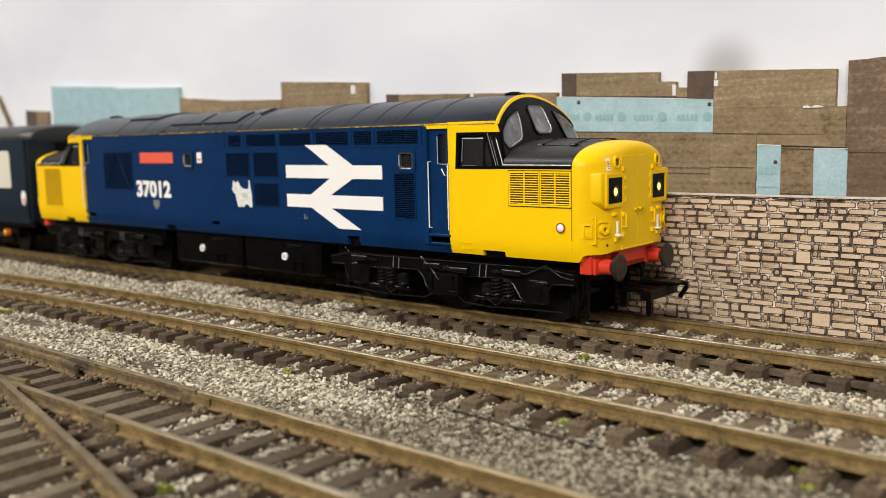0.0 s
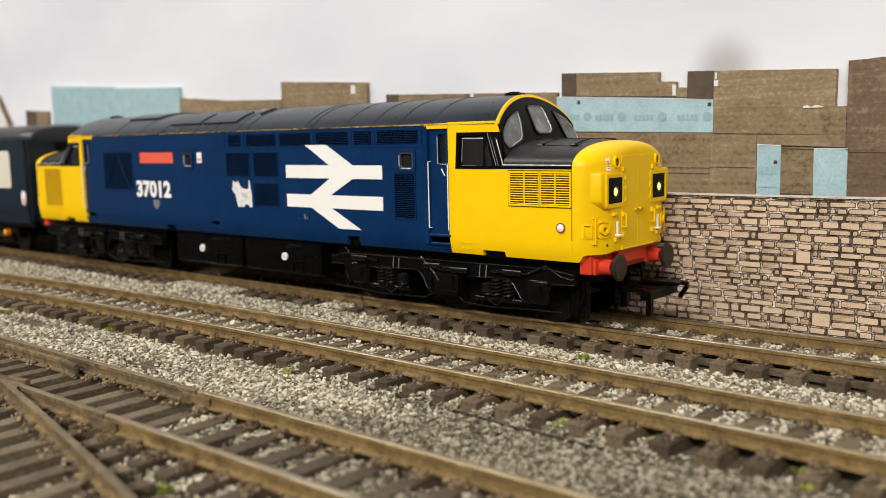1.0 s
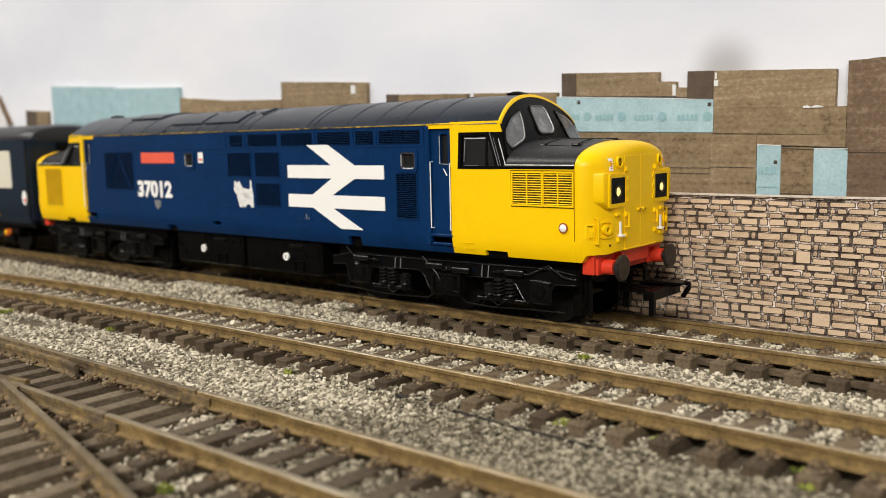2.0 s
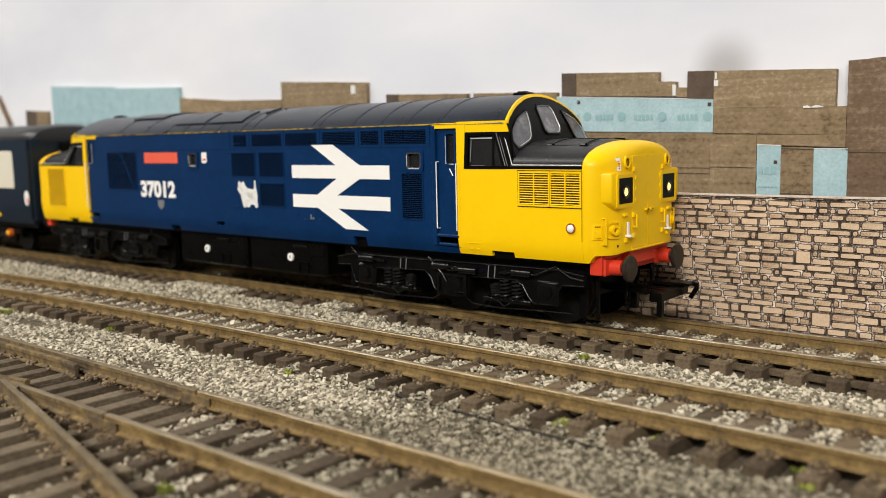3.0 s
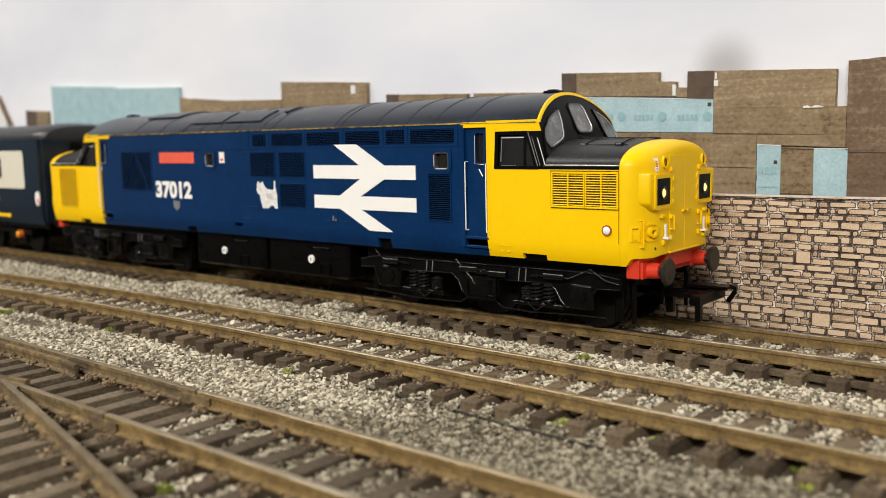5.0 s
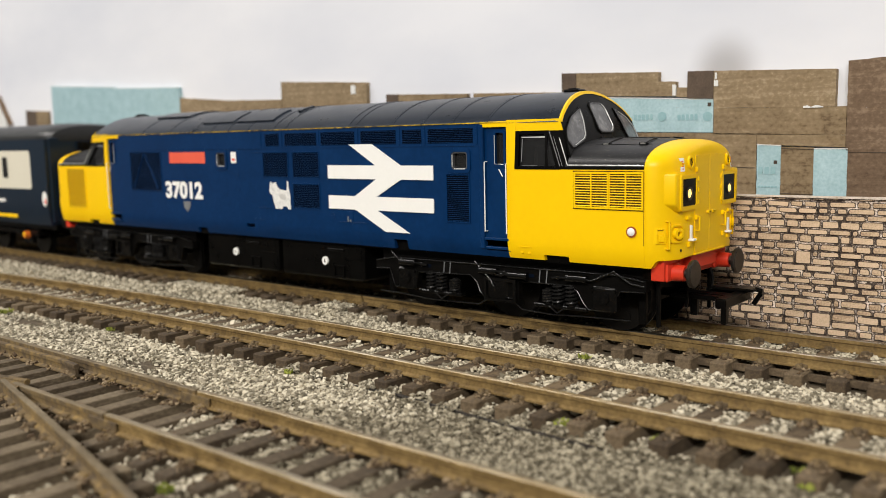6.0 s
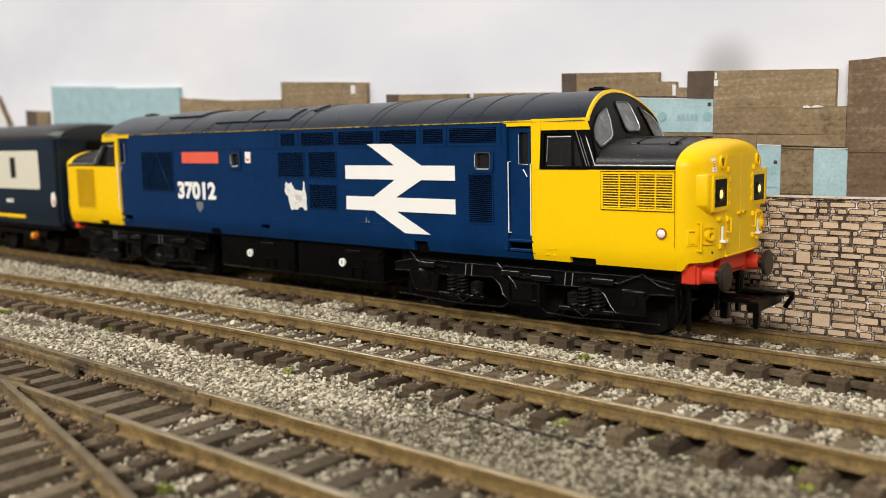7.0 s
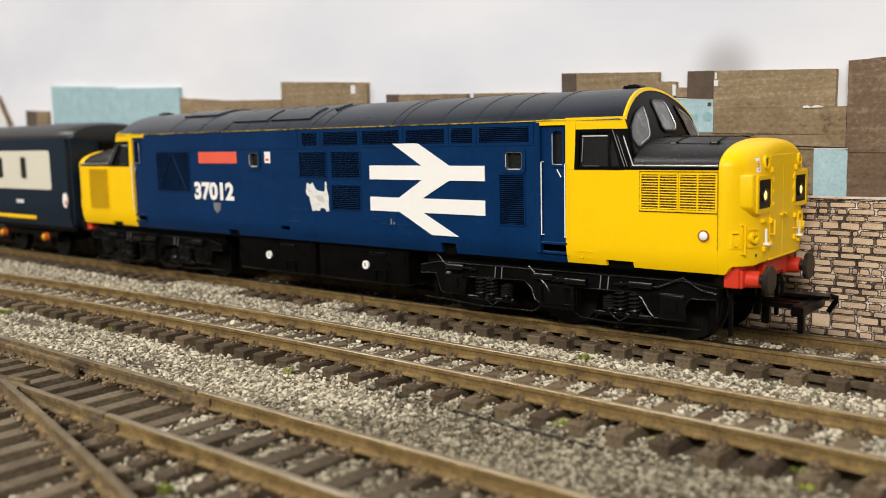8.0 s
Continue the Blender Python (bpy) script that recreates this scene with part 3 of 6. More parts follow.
def build_track(name, label, line, x0, x1, head, joint=None, phase=0.0, pitch=7.1, web=False):
    t = thing(name, label, "railway track", kind="structure")
    for s in (-8.25, 8.25):
        cuts = [x0, joint, x1] if joint is not None and s < 0 else [x0, x1]
        for a, b in zip(cuts, cuts[1:]):
            a2 = a + (0.35 if a == joint else 0)
            b2 = b - (0.35 if b == joint else 0)
            n = 30
            pts = [(a2 + (b2 - a2) * k / n, line(a2 + (b2 - a2) * k / n) + s) for k in range(n + 1)]
            part("rail", rail_mesh(pts), [M_RAIL, head], t, "rust-coloured rail with a worn bright head")
    sl = finish(sleeper_mesh(14.0), "sleeper", M_SLEEP)
    ch = finish(clip_mesh(), "rail_chair", M_DIRTY)
    x = phase + pitch * math.ceil((x0 + 4 - phase) / pitch)
    k = 0
    rnd = random.Random(int(x1) + len(name))
    while x < x1 - 2:
        ob = new("sleeper", sl)
        ob.parent = t
        slope = (line(x + 1) - line(x - 1)) / 2
        ob.matrix_basis = pose(x * S, line(x) * S + rnd.uniform(-0.3, 0.3) * S, rnd.uniform(-0.12, 0.05) * S, 0, 0, math.degrees(math.atan(slope)) + rnd.uniform(-0.8, 0.8))
        c = new("rail_chair", ch)
        c.parent = ob
        x += pitch
        k += 1
    if web:
        bm = bmesh.new()
        for s in (-10.3, 10.3, -6.2, 6.2):
            box(bm, x0 + 4, x1 - 4, s - 0.6, s + 0.6, -4.4, -3.2)
        part("sleeper_web", bm, M_SLEEP, t, smooth=0)
    return t


def build_turnout():
    t = thing("turnout", "rusty dusty railway turnout with long wooden sleepers", "railway track", kind="structure")

    def div(x):
        return -106.2 - 0.212 * (x + 67.5) - 0.00022 * (x + 67.5) ** 2

    spans = [([(-345, -89.75), (-30.4, -89.75)], "rail"), ([(-29.8, -89.75), (120, -89.75)], "rail"),
             ([(-62.0, -106.25), (-31.2, -106.25)], "rail"), ([(-30.7, -106.25), (120, -106.25)], "rail"),
             ([(-345, -106.25), (-77, -106.25), (-72, -105.3), (-63, -103.4)], "wing_rail"),
             ([(x, div(x)) for x in range(-66, 121, 6)], "rail"),
             ([(x, div(x) - 16.6) for x in range(-130, 121, 6)], "rail"),
             ([(-110, -92.6), (-104, -91.7), (-72, -91.7), (-66, -92.4)], "check_rail")]
    for pts, nm in spans:
        fine = []
        for (xa, ya), (xb, yb) in zip(pts, pts[1:]):
            n = max(1, int(abs(xb - xa) // 12))
            fine += [(xa + (xb - xa) * k / n, ya + (yb - ya) * k / n) for k in range(n)]
        fine.append(pts[-1])
        part(nm, rail_mesh(fine), [M_RAIL, M_HEAD] if pts[0][0] > -32 else [M_DIRTY, M_WORN if nm == "rail" else M_DIRTY], t, at=(0, 0, 0 if nm == "rail" else -0.35))
    bm = bmesh.new()
    prism(bm, [(-74, -107.0), (-60, -105.4), (-58, -107.9), (-66, -107.6)], lambda a, b, d: (a, b, d), -2.6, -0.05)
    part("frog", bm, M_DIRTY, t, "rusty crossing nose")
    for x, y in ((-30.1, -89.75), (-30.9, -106.25)):
        bm = bmesh.new()
        for k in (-0.75, 0.75):
            box(bm, x - 4, x + 4, y + k - 0.22, y + k + 0.22, -2.3, -0.75, 0.08)
        part("fishplate", bm, M_DIRTY, t, "rusty joint plate")
    rnd = random.Random(9)
    x = -343.0
    while x < 118:
        near = -113.0 if x < -150 else min(-113.0, div(x) - 22.0)
        far = -84.2
        split = x > -24
        rows = [(far, -112.2)] if split else [(far, near)]
        if split:
            rows.append((div(x) + 5.6, div(x) - 22.0))
        for a, b in rows:
            if split and a < -112 and a > -118 and b < -118:
                a = min(a, -113.0)
            bm = bmesh.new()
            box(bm, -1.5, 1.5, b, a, -8.0 if x < -14 else -6.2, -2.7, 0.14)
            ob = part("sleeper", bm, M_SLEEP2, t, at=(x + (rnd.uniform(-0.3, 0.3)), 0, rnd.uniform(-0.1, 0.05)))
            if a > -90:
                bm = bmesh.new()
                for y in (-89.75, -106.25):
                    for k in (-1, 1):
                        box(bm, -0.9, 0.9, y + k * 0.9 - 0.5, y + k * 0.9 + 0.5, -2.8, -1.9, 0.15)
                        box(bm, -0.5, 0.5, y + k * 1.7 - 0.5, y + k * 1.7 + 0.5, -2.8, -2.1, 0.15)
                part("rail_chair", bm, M_DIRTY, ob)
            if x > -66:
                bm = bmesh.new()
                for k in (-1, 1):
                    box(bm, -0.9, 0.9, div(x) + k * 0.95 - 0.5, div(x) + k * 0.95 + 0.5, -2.8, -1.9, 0.15)
                part("rail_chair", bm, M_DIRTY, ob)
        x += 7.0
    return t


def build_ballast():
    """Loose stones, one mesh; thick between the tracks, thin inside the nearest one."""
    rnd = np.random.RandomState(11)
    pts = []

    def scatter(n, x0, x1, y0, y1, size, z, keep=None, gap=None):
        x, y = rnd.uniform(x0, x1, n), rnd.uniform(y0, y1, n)
        clump = np.array([noise.noise((a / 7, b / 7, 2.0)) for a, b in zip(x, y)])
        bare = np.array([noise.noise((a / 16, b / 9, 8.0)) for a, b in zip(x, y)])
        ok = (rnd.uniform(-0.75, 0.6, n) < clump + (keep or 0)) & (rnd.uniform(0.1, 0.6, n) > bare * (y < -60))
        if gap:
            ok &= np.abs((x - gap[0] + gap[1] / 2) % gap[1] - gap[1] / 2) > 1.35 + rnd.uniform(0, 0.6, n)
        x, y = x[ok], y[ok]
        m = len(x)
        pts.append(np.stack([x, y, z + rnd.uniform(-0.45, 0.45, m), size * rnd.lognormal(0, 0.28, m)], 1))

    scatter(21500, -330, -58, -33, -15.5, 0.43, -4.6, 0.6)
    scatter(12500, -58, 85, -33, -15.5, 0.43, -4.85, 0.6)
    scatter(5200, -330, -58, -17.5, -12, 0.42, -4.2, 0.6)
    scatter(1500, -58, 85, -17, -12, 0.40, -5.2, 0.6)
    for a, b, n in ((-150, -119, 2600), (-81, -73, 800)):
        for z in (-4.3, -3.6, -2.9):
            scatter(n, a, b, -17.5, -9.8, 0.42, z, 1.0)
    scatter(9000, -330, 0, -7.2, 7.2, 0.39, -3.25, 0.3, (1.1, 7.15))
    scatter(8000, -6, 85, -7.2, 7.2, 0.40, -2.9, 0.9, (1.1, 7.15))
    scatter(2600, -45, 40, -64, -56.5, 0.43, -4.2, 0.5, (-1.3, 7.08))
    scatter(2250, -330, 85, 9, 13, 0.39, -3.9, 0.3)
    scatter(3300, -60, 85, 10, 20.5, 0.43, -4.6, 0.3)
    scatter(28000, -330, 85, -54.2, -39.8, 0.41, -3.2, 0.55, (-1.3, 7.08))
    scatter(5250, -330, 85, -38, -32, 0.45, -4.4, 0.5)
    scatter(58000, -250, 85, -88, -62.5, 0.42, -4.8, 0.7)
    scatter(2550, -250, 85, -64, -59, 0.43, -4.9, 0.5)
    scatter(10500, -26, 80, -105, -91, 0.44, -3.5, 0.2, (-343.0, 7.0))
    scatter(3750, -28, 80, -113, -107, 0.44, -4.0, 0.1)
    scatter(3900, -130, -20, -135, -90, 0.39, -5.6, -0.5)
    scatter(6750, -20, 80, -150, -112, 0.47, -4.3, 0.0)
    every = np.concatenate(pts)
    dirty = (every[:, 1] < -60) & (every[:, 0] + 12 * np.sin(every[:, 1] * 0.3) + rnd.normal(0, 6, len(every)) > -12)
    stones("dusty_ballast", every[dirty], rnd, M_STONE2, "brown dusted grey ballast stones beside the turnout", "ballast")
    stones("ballast", every[~dirty], rnd, M_STONE, "loose pale grey ballast stones between the tracks", "ballast")


def stones(name, P, rnd, material, label, category):
    base = 0.66 * np.array([(-1, -1, -0.62), (1, -1, -0.62), (1, 1, -0.62), (-1, 1, -0.62), (-1, -1, 0.62), (1, -1, 0.62), (1, 1, 0.62), (-1, 1, 0.62)])
    tri = np.array([(0, 2, 1), (0, 3, 2), (4, 5, 6), (4, 6, 7), (0, 1, 5), (0, 5, 4), (1, 2, 6), (1, 6, 5), (2, 3, 7), (2, 7, 6), (3, 0, 4), (3, 4, 7)])
    n = len(P)
    jit = rnd.uniform(0.55, 1.3, (n, 8, 3)) * base[None]
    jit = jit * rnd.uniform(0.6, 1.2, (n, 1, 3))
    a = rnd.uniform(0, math.tau, n)
    b = rnd.uniform(-0.75, 0.75, n)
    ca, sa, cb, sb = np.cos(a), np.sin(a), np.cos(b), np.sin(b)
    x, y, z = jit[..., 0], jit[..., 1], jit[..., 2]
    y, z = y * cb[:, None] - z * sb[:, None], y * sb[:, None] + z * cb[:, None]
    x, y = x * ca[:, None] - y * sa[:, None], x * sa[:, None] + y * ca[:, None]
    V = (np.stack([x, y, z], -1) * P[:, None, 3:4] + P[:, None, :3]) * S
    F = (tri[None] + 8 * np.arange(n)[:, None, None]).reshape(-1, 3)
    me = bpy.data.meshes.new(name)
    me.from_pydata(V.reshape(-1, 3).tolist(), [], F.tolist())
    me.materials.append(material)
    tagged(new(name, me), label, category, kind="stuff")


def build_grit():
    """Rusty crumbs that lie on the sleepers beside the rails."""
    rnd = np.random.RandomState(4)
    out = []
    for line, first, pitch, x0, x1 in ((line_a, 1.1, 7.15, -200, 85), (line_b, -1.3, 7.08, -200, 85), (line_c, -343.0, 7.0, -140, 85)):
        n = 5200
        k = np.round((rnd.uniform(x0, x1, n) - first) / pitch)
        x = first + pitch * k + rnd.uniform(-1.45, 1.45, n)
        rail = np.where(rnd.rand(n) < 0.5, -8.25, 8.25)
        off = rnd.choice([-1, 1], n) * (1.0 + np.abs(rnd.normal(0, 1.3, n)))
        y = np.array([line(a) for a in x]) + rail + off
        out.append(np.stack([x, y, -2.62 + rnd.uniform(-0.05, 0.18, n) * (np.abs(off) < 2.6), 0.3 * rnd.lognormal(0, 0.3, n)], 1))
    # clods of dirt packed round the turnout's rails
    n = 2300
    x = rnd.uniform(-140, 60, n)
    far = np.where(rnd.rand(n) < 0.5, -89.75, -106.25)
    slant = np.where(rnd.rand(n) < 0.5, 0.0, -16.6) - 106.2 - 0.212 * (x + 67.5) - 0.00022 * (x + 67.5) ** 2
    x = np.round(x / 7.0) * 7.0 + rnd.normal(0, 1.2, n)
    y = np.where((rnd.rand(n) < 0.4) & (x > -66), slant, far) + rnd.choice([-1, 1], n) * (1.0 + np.abs(rnd.normal(0, 0.9, n)))
    out.append(np.stack([x, y, -2.6 + rnd.uniform(-0.2, 0.5, n), 0.45 * rnd.lognormal(0, 0.3, n)], 1))
    stones("grit", np.concatenate(out), rnd, M_GRIT, "rusty brown grit crumbs on the sleepers", "grit")


def build_cable():
    bm = bmesh.new()
    pts = [(-22, -62.0), (-12.6, -61.8), (-4, -62.2), (0, -62.6), (7, -63.6), (19, -64.2), (40, -65.5)]
    fine = []
    for (xa, ya), (xb, yb) in zip(pts, pts[1:]):
        fine += [(xa + (xb - xa) * k / 4, ya + (yb - ya) * k / 4, -4.35 + 0.12 * math.sin(xa + k)) for k in range(4)]
    wire(bm, fine, 0.32)
    solid("ground_cable", bm, M_STEEL, "thin dark cable lying on the ballast", "cable")


def build_moss():
    rnd = random.Random(3)
    for i, (x, y, r) in enumerate(((3.7, -19.9, 1.2), (60.4, -57.8, 2.0), (62.0, -62.0, 1.3), (-0.9, -89.4, 1.5), (-117, -38, 2.0), (-107, -61.5, 1.2), (-37.9, -63.2, 0.7), (22.5, -58.6, 1.6), (33, -45.5, 1.8), (39, -57.5, 1.6), (-5, -113, 1.3), (-155, -66.2, 2.6))):
        bm = bmesh.new()
        for k in range(int(26 + 22 * r)):
            a, d = rnd.uniform(0, math.tau), r * math.sqrt(rnd.random())
            px_, py_ = x + d * math.cos(a), y + 0.8 * d * math.sin(a)
            h = rnd.uniform(0.3, 0.9)
            p = Vector((px_, py_, -4.2))
            q = p + Vector((rnd.uniform(-0.5, 0.5), rnd.uniform(-0.5, 0.5), h))
            w = Vector((rnd.uniform(-0.3, 0.3), rnd.uniform(-0.3, 0.3), 0.1))
            vs = [bm.verts.new(c) for c in (p - w, p + w, q + w * 0.6, q - w * 0.4)]
            bm.faces.new(vs)
        solid("moss_tuft", bm, M_MOSS, "tiny yellow-green moss tuft among the ballast", "moss", "moss tufts", "stuff")


# ---- the locomotive; x = 0 at the front body seam, z = 0 at the rail head ----
LEN = 229.0
RIBS = (-38.4, -48.4, -57.2, -66.9, -79.4, -82.1, -106.3, -111.0, -122.0, -131.0, -139.0, -147.8, -160.0, -175.0)
HW = 17.75
TURN = Matrix.Translation((-LEN, 0, 0)) @ Matrix.Rotation(math.pi, 4, "Z")


def yside(z):
    return HW - max(0.0, 19.5 - z) ** 2 * 0.042


def roof_ring(x, a0=0.0, a1=180.0, grow=0.0, n=28):
    out = []
    for k in range(n + 1):
        a = radians(a0 + (a1 - a0) * k / n)
        c, s = math.cos(a), math.sin(a)
        y = (HW + grow) * math.copysign(abs(c) ** 0.92, c)
        q = min(1.0, abs(y) / (HW + grow))
        arc = (math.sqrt(26.7 ** 2 - (q * 17.75) ** 2) - 19.95) / 6.75
        z = 44.3 + (6.75 + grow) * (0.85 * arc + 0.15 * abs(s))
        out.append((x, -y, z))
    return out


def plate(bm, xs, zs, holes, side, depth=0.9, mi=0):
    """Body side between xs[0] and xs[1], zs[0] and zs[1], with holes (x0, x1, z0, z1) cut through; side is -1 or 1."""
    gx = sorted({*xs, *(v for h in holes for v in h[:2])})
    gz = sorted({*zs, *(v for h in holes for v in h[2:]), *[z for z in (15.8, 17, 18.2, 19.5) if zs[0] < z < zs[1]]})
    cache = {}

    def vert(x, z, d):
        k = (x, z, d)
        if k not in cache:
            cache[k] = bm.verts.new((x, side * (yside(z) - d), z))
        return cache[k]

    def inside(x, z):
        return any(h[0] < x < h[1] and h[2] < z < h[3] for h in holes) or not (gx[0] < x < gx[-1] and gz[0] < z < gz[-1])

    for i in range(len(gx) - 1):
        for j in range(len(gz) - 1):
            a, b, c, d = gx[i], gx[i + 1], gz[j], gz[j + 1]
            if inside((a + b) / 2, (c + d) / 2):
                continue
            for e in (0, depth):
                bm.faces.new((vert(a, c, e), vert(b, c, e), vert(b, d, e), vert(a, d, e))).material_index = mi
            for (p, q), (mx_, mz_) in ((((a, c), (b, c)), ((a + b) / 2, c - 1e-3)), (((b, c), (b, d)), (b + 1e-3, (c + d) / 2)), (((b, d), (a, d)), ((a + b) / 2, d + 1e-3)), (((a, d), (a, c)), (a - 1e-3, (c + d) / 2))):
                if inside(mx_, mz_):
                    bm.faces.new((vert(*p, 0), vert(*q, 0), vert(*q, depth), vert(*p, depth))).material_index = mi


def slats(bm, x0, x1, z0, z1, n, side, lift=0.16, mi=0, share=0.13):
    for k in range(n):
        z = z0 + (z1 - z0) * (k + 0.5) / n
        h = (z1 - z0) / n * share
        y = HW
        vs = [(x0, side * (y - 0.05), z + h), (x1, side * (y - 0.05), z + h), (x1, side * (y + lift), z - h), (x0, side * (y + lift), z - h), (x0, side * (y - 0.05), z - h), (x1, side * (y - 0.05), z - h)]
        v = [bm.verts.new(p) for p in vs]
        for q in ((0, 1, 2, 3), (3, 2, 5, 4), (0, 3, 4), (1, 5, 2)):
            bm.faces.new([v[i] for i in q]).material_index = mi


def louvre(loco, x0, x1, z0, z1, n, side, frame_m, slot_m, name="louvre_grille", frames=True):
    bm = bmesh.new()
    # near-black sheet behind the slats paints the shade inside the slots
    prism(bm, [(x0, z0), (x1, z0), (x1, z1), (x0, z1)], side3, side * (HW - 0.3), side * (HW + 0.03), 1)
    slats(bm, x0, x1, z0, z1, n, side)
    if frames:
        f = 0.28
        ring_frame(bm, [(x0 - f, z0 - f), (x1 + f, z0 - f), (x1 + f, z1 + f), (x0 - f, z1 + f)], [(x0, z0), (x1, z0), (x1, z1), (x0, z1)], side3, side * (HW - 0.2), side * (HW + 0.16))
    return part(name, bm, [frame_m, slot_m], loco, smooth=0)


TAPER = 0.885


def narrow(bm):
    """Draws the cab in above the waist towards its front."""
    for v in bm.verts:
        k = max(0.0, min(1.0, (v.co.x + 33) / 11)) * max(0.0, min(1.0, (v.co.z - 36) / 6))
        v.co.y *= 1 - (1 - TAPER) * k


def screen_x(y, z):
    return -23.25 + (51 - z) * 0.375 + 1.3 * max(0.0, 1 - (y / 16) ** 2) * max(0.0, min(1.0, (51 - z) / 7))


def front_skin(a, b, d):
    return (screen_x(a, b) + d, a, b)


def nose_ring(x, inset, drop, zb, n=22):
    """The nose across: flat sides, a low arched top; inset narrows it and drop lowers the top."""
    w = HW - inset
    top0 = 34.9 - drop * 0.55
    crown = 40.1 - drop + 0.5 * max(0, -x) / 19
    ring = [(x, -min(w, yside(z) - inset), z) for z in (zb, zb + 1.5, zb + 3, zb + 4.6)] + [(x, -w, 28)]
    for k in range(n + 1):
        a = math.pi * k / n
        c, s = math.cos(a), math.sin(a)
        ring.append((x, -w * math.copysign(abs(c) ** 0.93, c), top0 + (crown - top0) * abs(s) ** 0.98))
    ring += [(x, w, 28)] + [(x, min(w, yside(z) - inset), z) for z in (zb + 4.6, zb + 3, zb + 1.5, zb)]
    return ring


def build_cab(loco, front):
    m = Matrix.Identity(4) if front else TURN

    def put(name, bm, material, parent=loco, label="", smooth=35):
        bmesh.ops.transform(bm, matrix=m, verts=bm.verts)
        return part(name, bm, material, parent, label, smooth=smooth)

    # yellow nose, its front rounded at the sides and the top
    bm = bmesh.new()
    rings = []
    for k in range(19):
        u = radians(90 * k / 18)
        rings.append(nose_ring(-0.38 + 5.55 * math.sin(u), 9.0 * (1 - math.cos(u)), 2.6 * (1 - math.cos(u)) ** 1.6, 15.0 + 1.6 * max(0.0, min(1.0, (math.sin(u) - 0.2) / 0.18)) + 0.4 * max(0.0, min(1.0, (math.sin(u) - 0.9) / 0.1))))
    if not front:
        rings.insert(0, nose_ring(-2.6, 0.25, 0.0, 15.0))
    loft(bm, rings)
    skin = BVHTree.FromBMesh(bm)

    def nx(y, z):
        return skin.ray_cast(Vector((30, y, z)), Vector((-1, 0, 0)))[0].x

    nose = put("nose", bm, M_YELLOW, label="yellow rounded nose end")
    # black top of the nose
    bm = bmesh.new()
    ra, rb = nose_ring(-18.3, -0.04, -0.05, 15.0), nose_ring(-0.36 if front else -2.6, -0.04, -0.05, 15.0)
    lo, hi = 5, len(ra) - 5
    loft(bm, [ra[lo:hi], rb[lo:hi]], close=False, cap=False)
    put("nose_top", bm, M_HOOD, label="black top of the nose")
    def hood(y):
        return 34.95 + 5.55 * math.sqrt(max(0.0, 1 - (y / HW) ** 2))

    for x in (-13.0, -4.6):
        for s in (-1, 1):
            bm = bmesh.new()
            wire(bm, [(x + 0.2 * k, s * (3.5 + 1.7 * k), hood(3.5 + 1.7 * k) + 0.12) for k in range(5)], 0.16)
            box(bm, x - 0.4, x + 1.5, s * 10.8 - 0.4, s * 10.8 + 0.4, hood(10.8) - 0.3, hood(10.8) + 0.35, 0.12)
            put("hatch_hinge", bm, M_BLACK)
            bm = bmesh.new()
            box(bm, x + 0.0, x + 1.1, s * 11.3 - 0.12, s * 11.3 + 0.12, hood(11.3) + 0.1, hood(11.3) + 0.4)
            put("hinge_pin", bm, M_SILVER)
    bm = bmesh.new()
    for s in (-1, 1):
        wire(bm, [(-19, s * 3.4, hood(3.4) + 0.35), (-2.0, s * 3.4, hood(3.4) + 0.05)], 0.1)
    wire(bm, [(-17.5, -11.2, hood(11.2) + 0.1), (-2.0, -11.2, hood(11.2) + 0.05)], 0.07)
    put("hatch_edge", bm, M_BLACK)
    # sides of the nose and cab
    for s in (-1, 1):
        bm = bmesh.new()
        cut = [(-24.0, -17.9, 15.0, 16.2)]
        plate(bm, (-33.2, -0.41), (15.0, 34.4), cut, s)
        put("cab_side", bm, M_YELLOW, label="yellow lower cab side")
        bm = bmesh.new()
        plate(bm, (-33.2, -31.0), (34.42, 44.95), [], s)
        plate(bm, (-30.98, -22.0), (42.5, 44.95), [], s)
        prism(bm, [(-21.98, 42.5), (-20.1, 42.5), (-20.93, 44.95), (-21.98, 44.95)], side3, s * (HW - 0.9), s * HW)
        narrow(bm)
        put("window_surround", bm, M_YELLOW, label="yellow cab window surround")
        bm = bmesh.new()
        box(bm, -0.46, -0.38, s * HW - 0.2, s * HW + 0.015, 19.6, 34.3)
        put("panel_seam", bm, M_YPALE, smooth=0)
        bm = bmesh.new()
        plate(bm, (-30.98, -0.41), (34.42, 35.1), [], s)
        put("waist_band", bm, M_BLACK, label="black band along the waist")
        # the sloping pillar before the side window
        bm = bmesh.new()
        prism(bm, [(-23.6, 42.48), (-20.1, 42.48), (-17.4, 35.0), (-19.8, 35.0)], side3, s * (HW - 0.9), s * (HW + 0.02))
        narrow(bm)
        put("window_pillar", bm, M_BLACK, label="black sloping pillar")
        for x0, x1, r in ((-23.3, -19.6, 0.09), (-22.7, -19.0, 0.07)):
            bm = bmesh.new()
            wire(bm, [(x0, s * (HW + 0.05), 42.4), (x1, s * (HW + 0.05), 35.1)], r)
            narrow(bm)
            put("pillar_bead", bm, M_RUBBER)
        bm = bmesh.new()
        wire(bm, [(-20.85, s * (HW + 0.04), 41.2), (-17.75, s * (HW + 0.06), 35.3), (-0.5, s * (HW + 0.02), 35.25)], 0.15)
        narrow(bm)
        put("nose_bead", bm, M_BEAD, label="thin pale line along the nose")
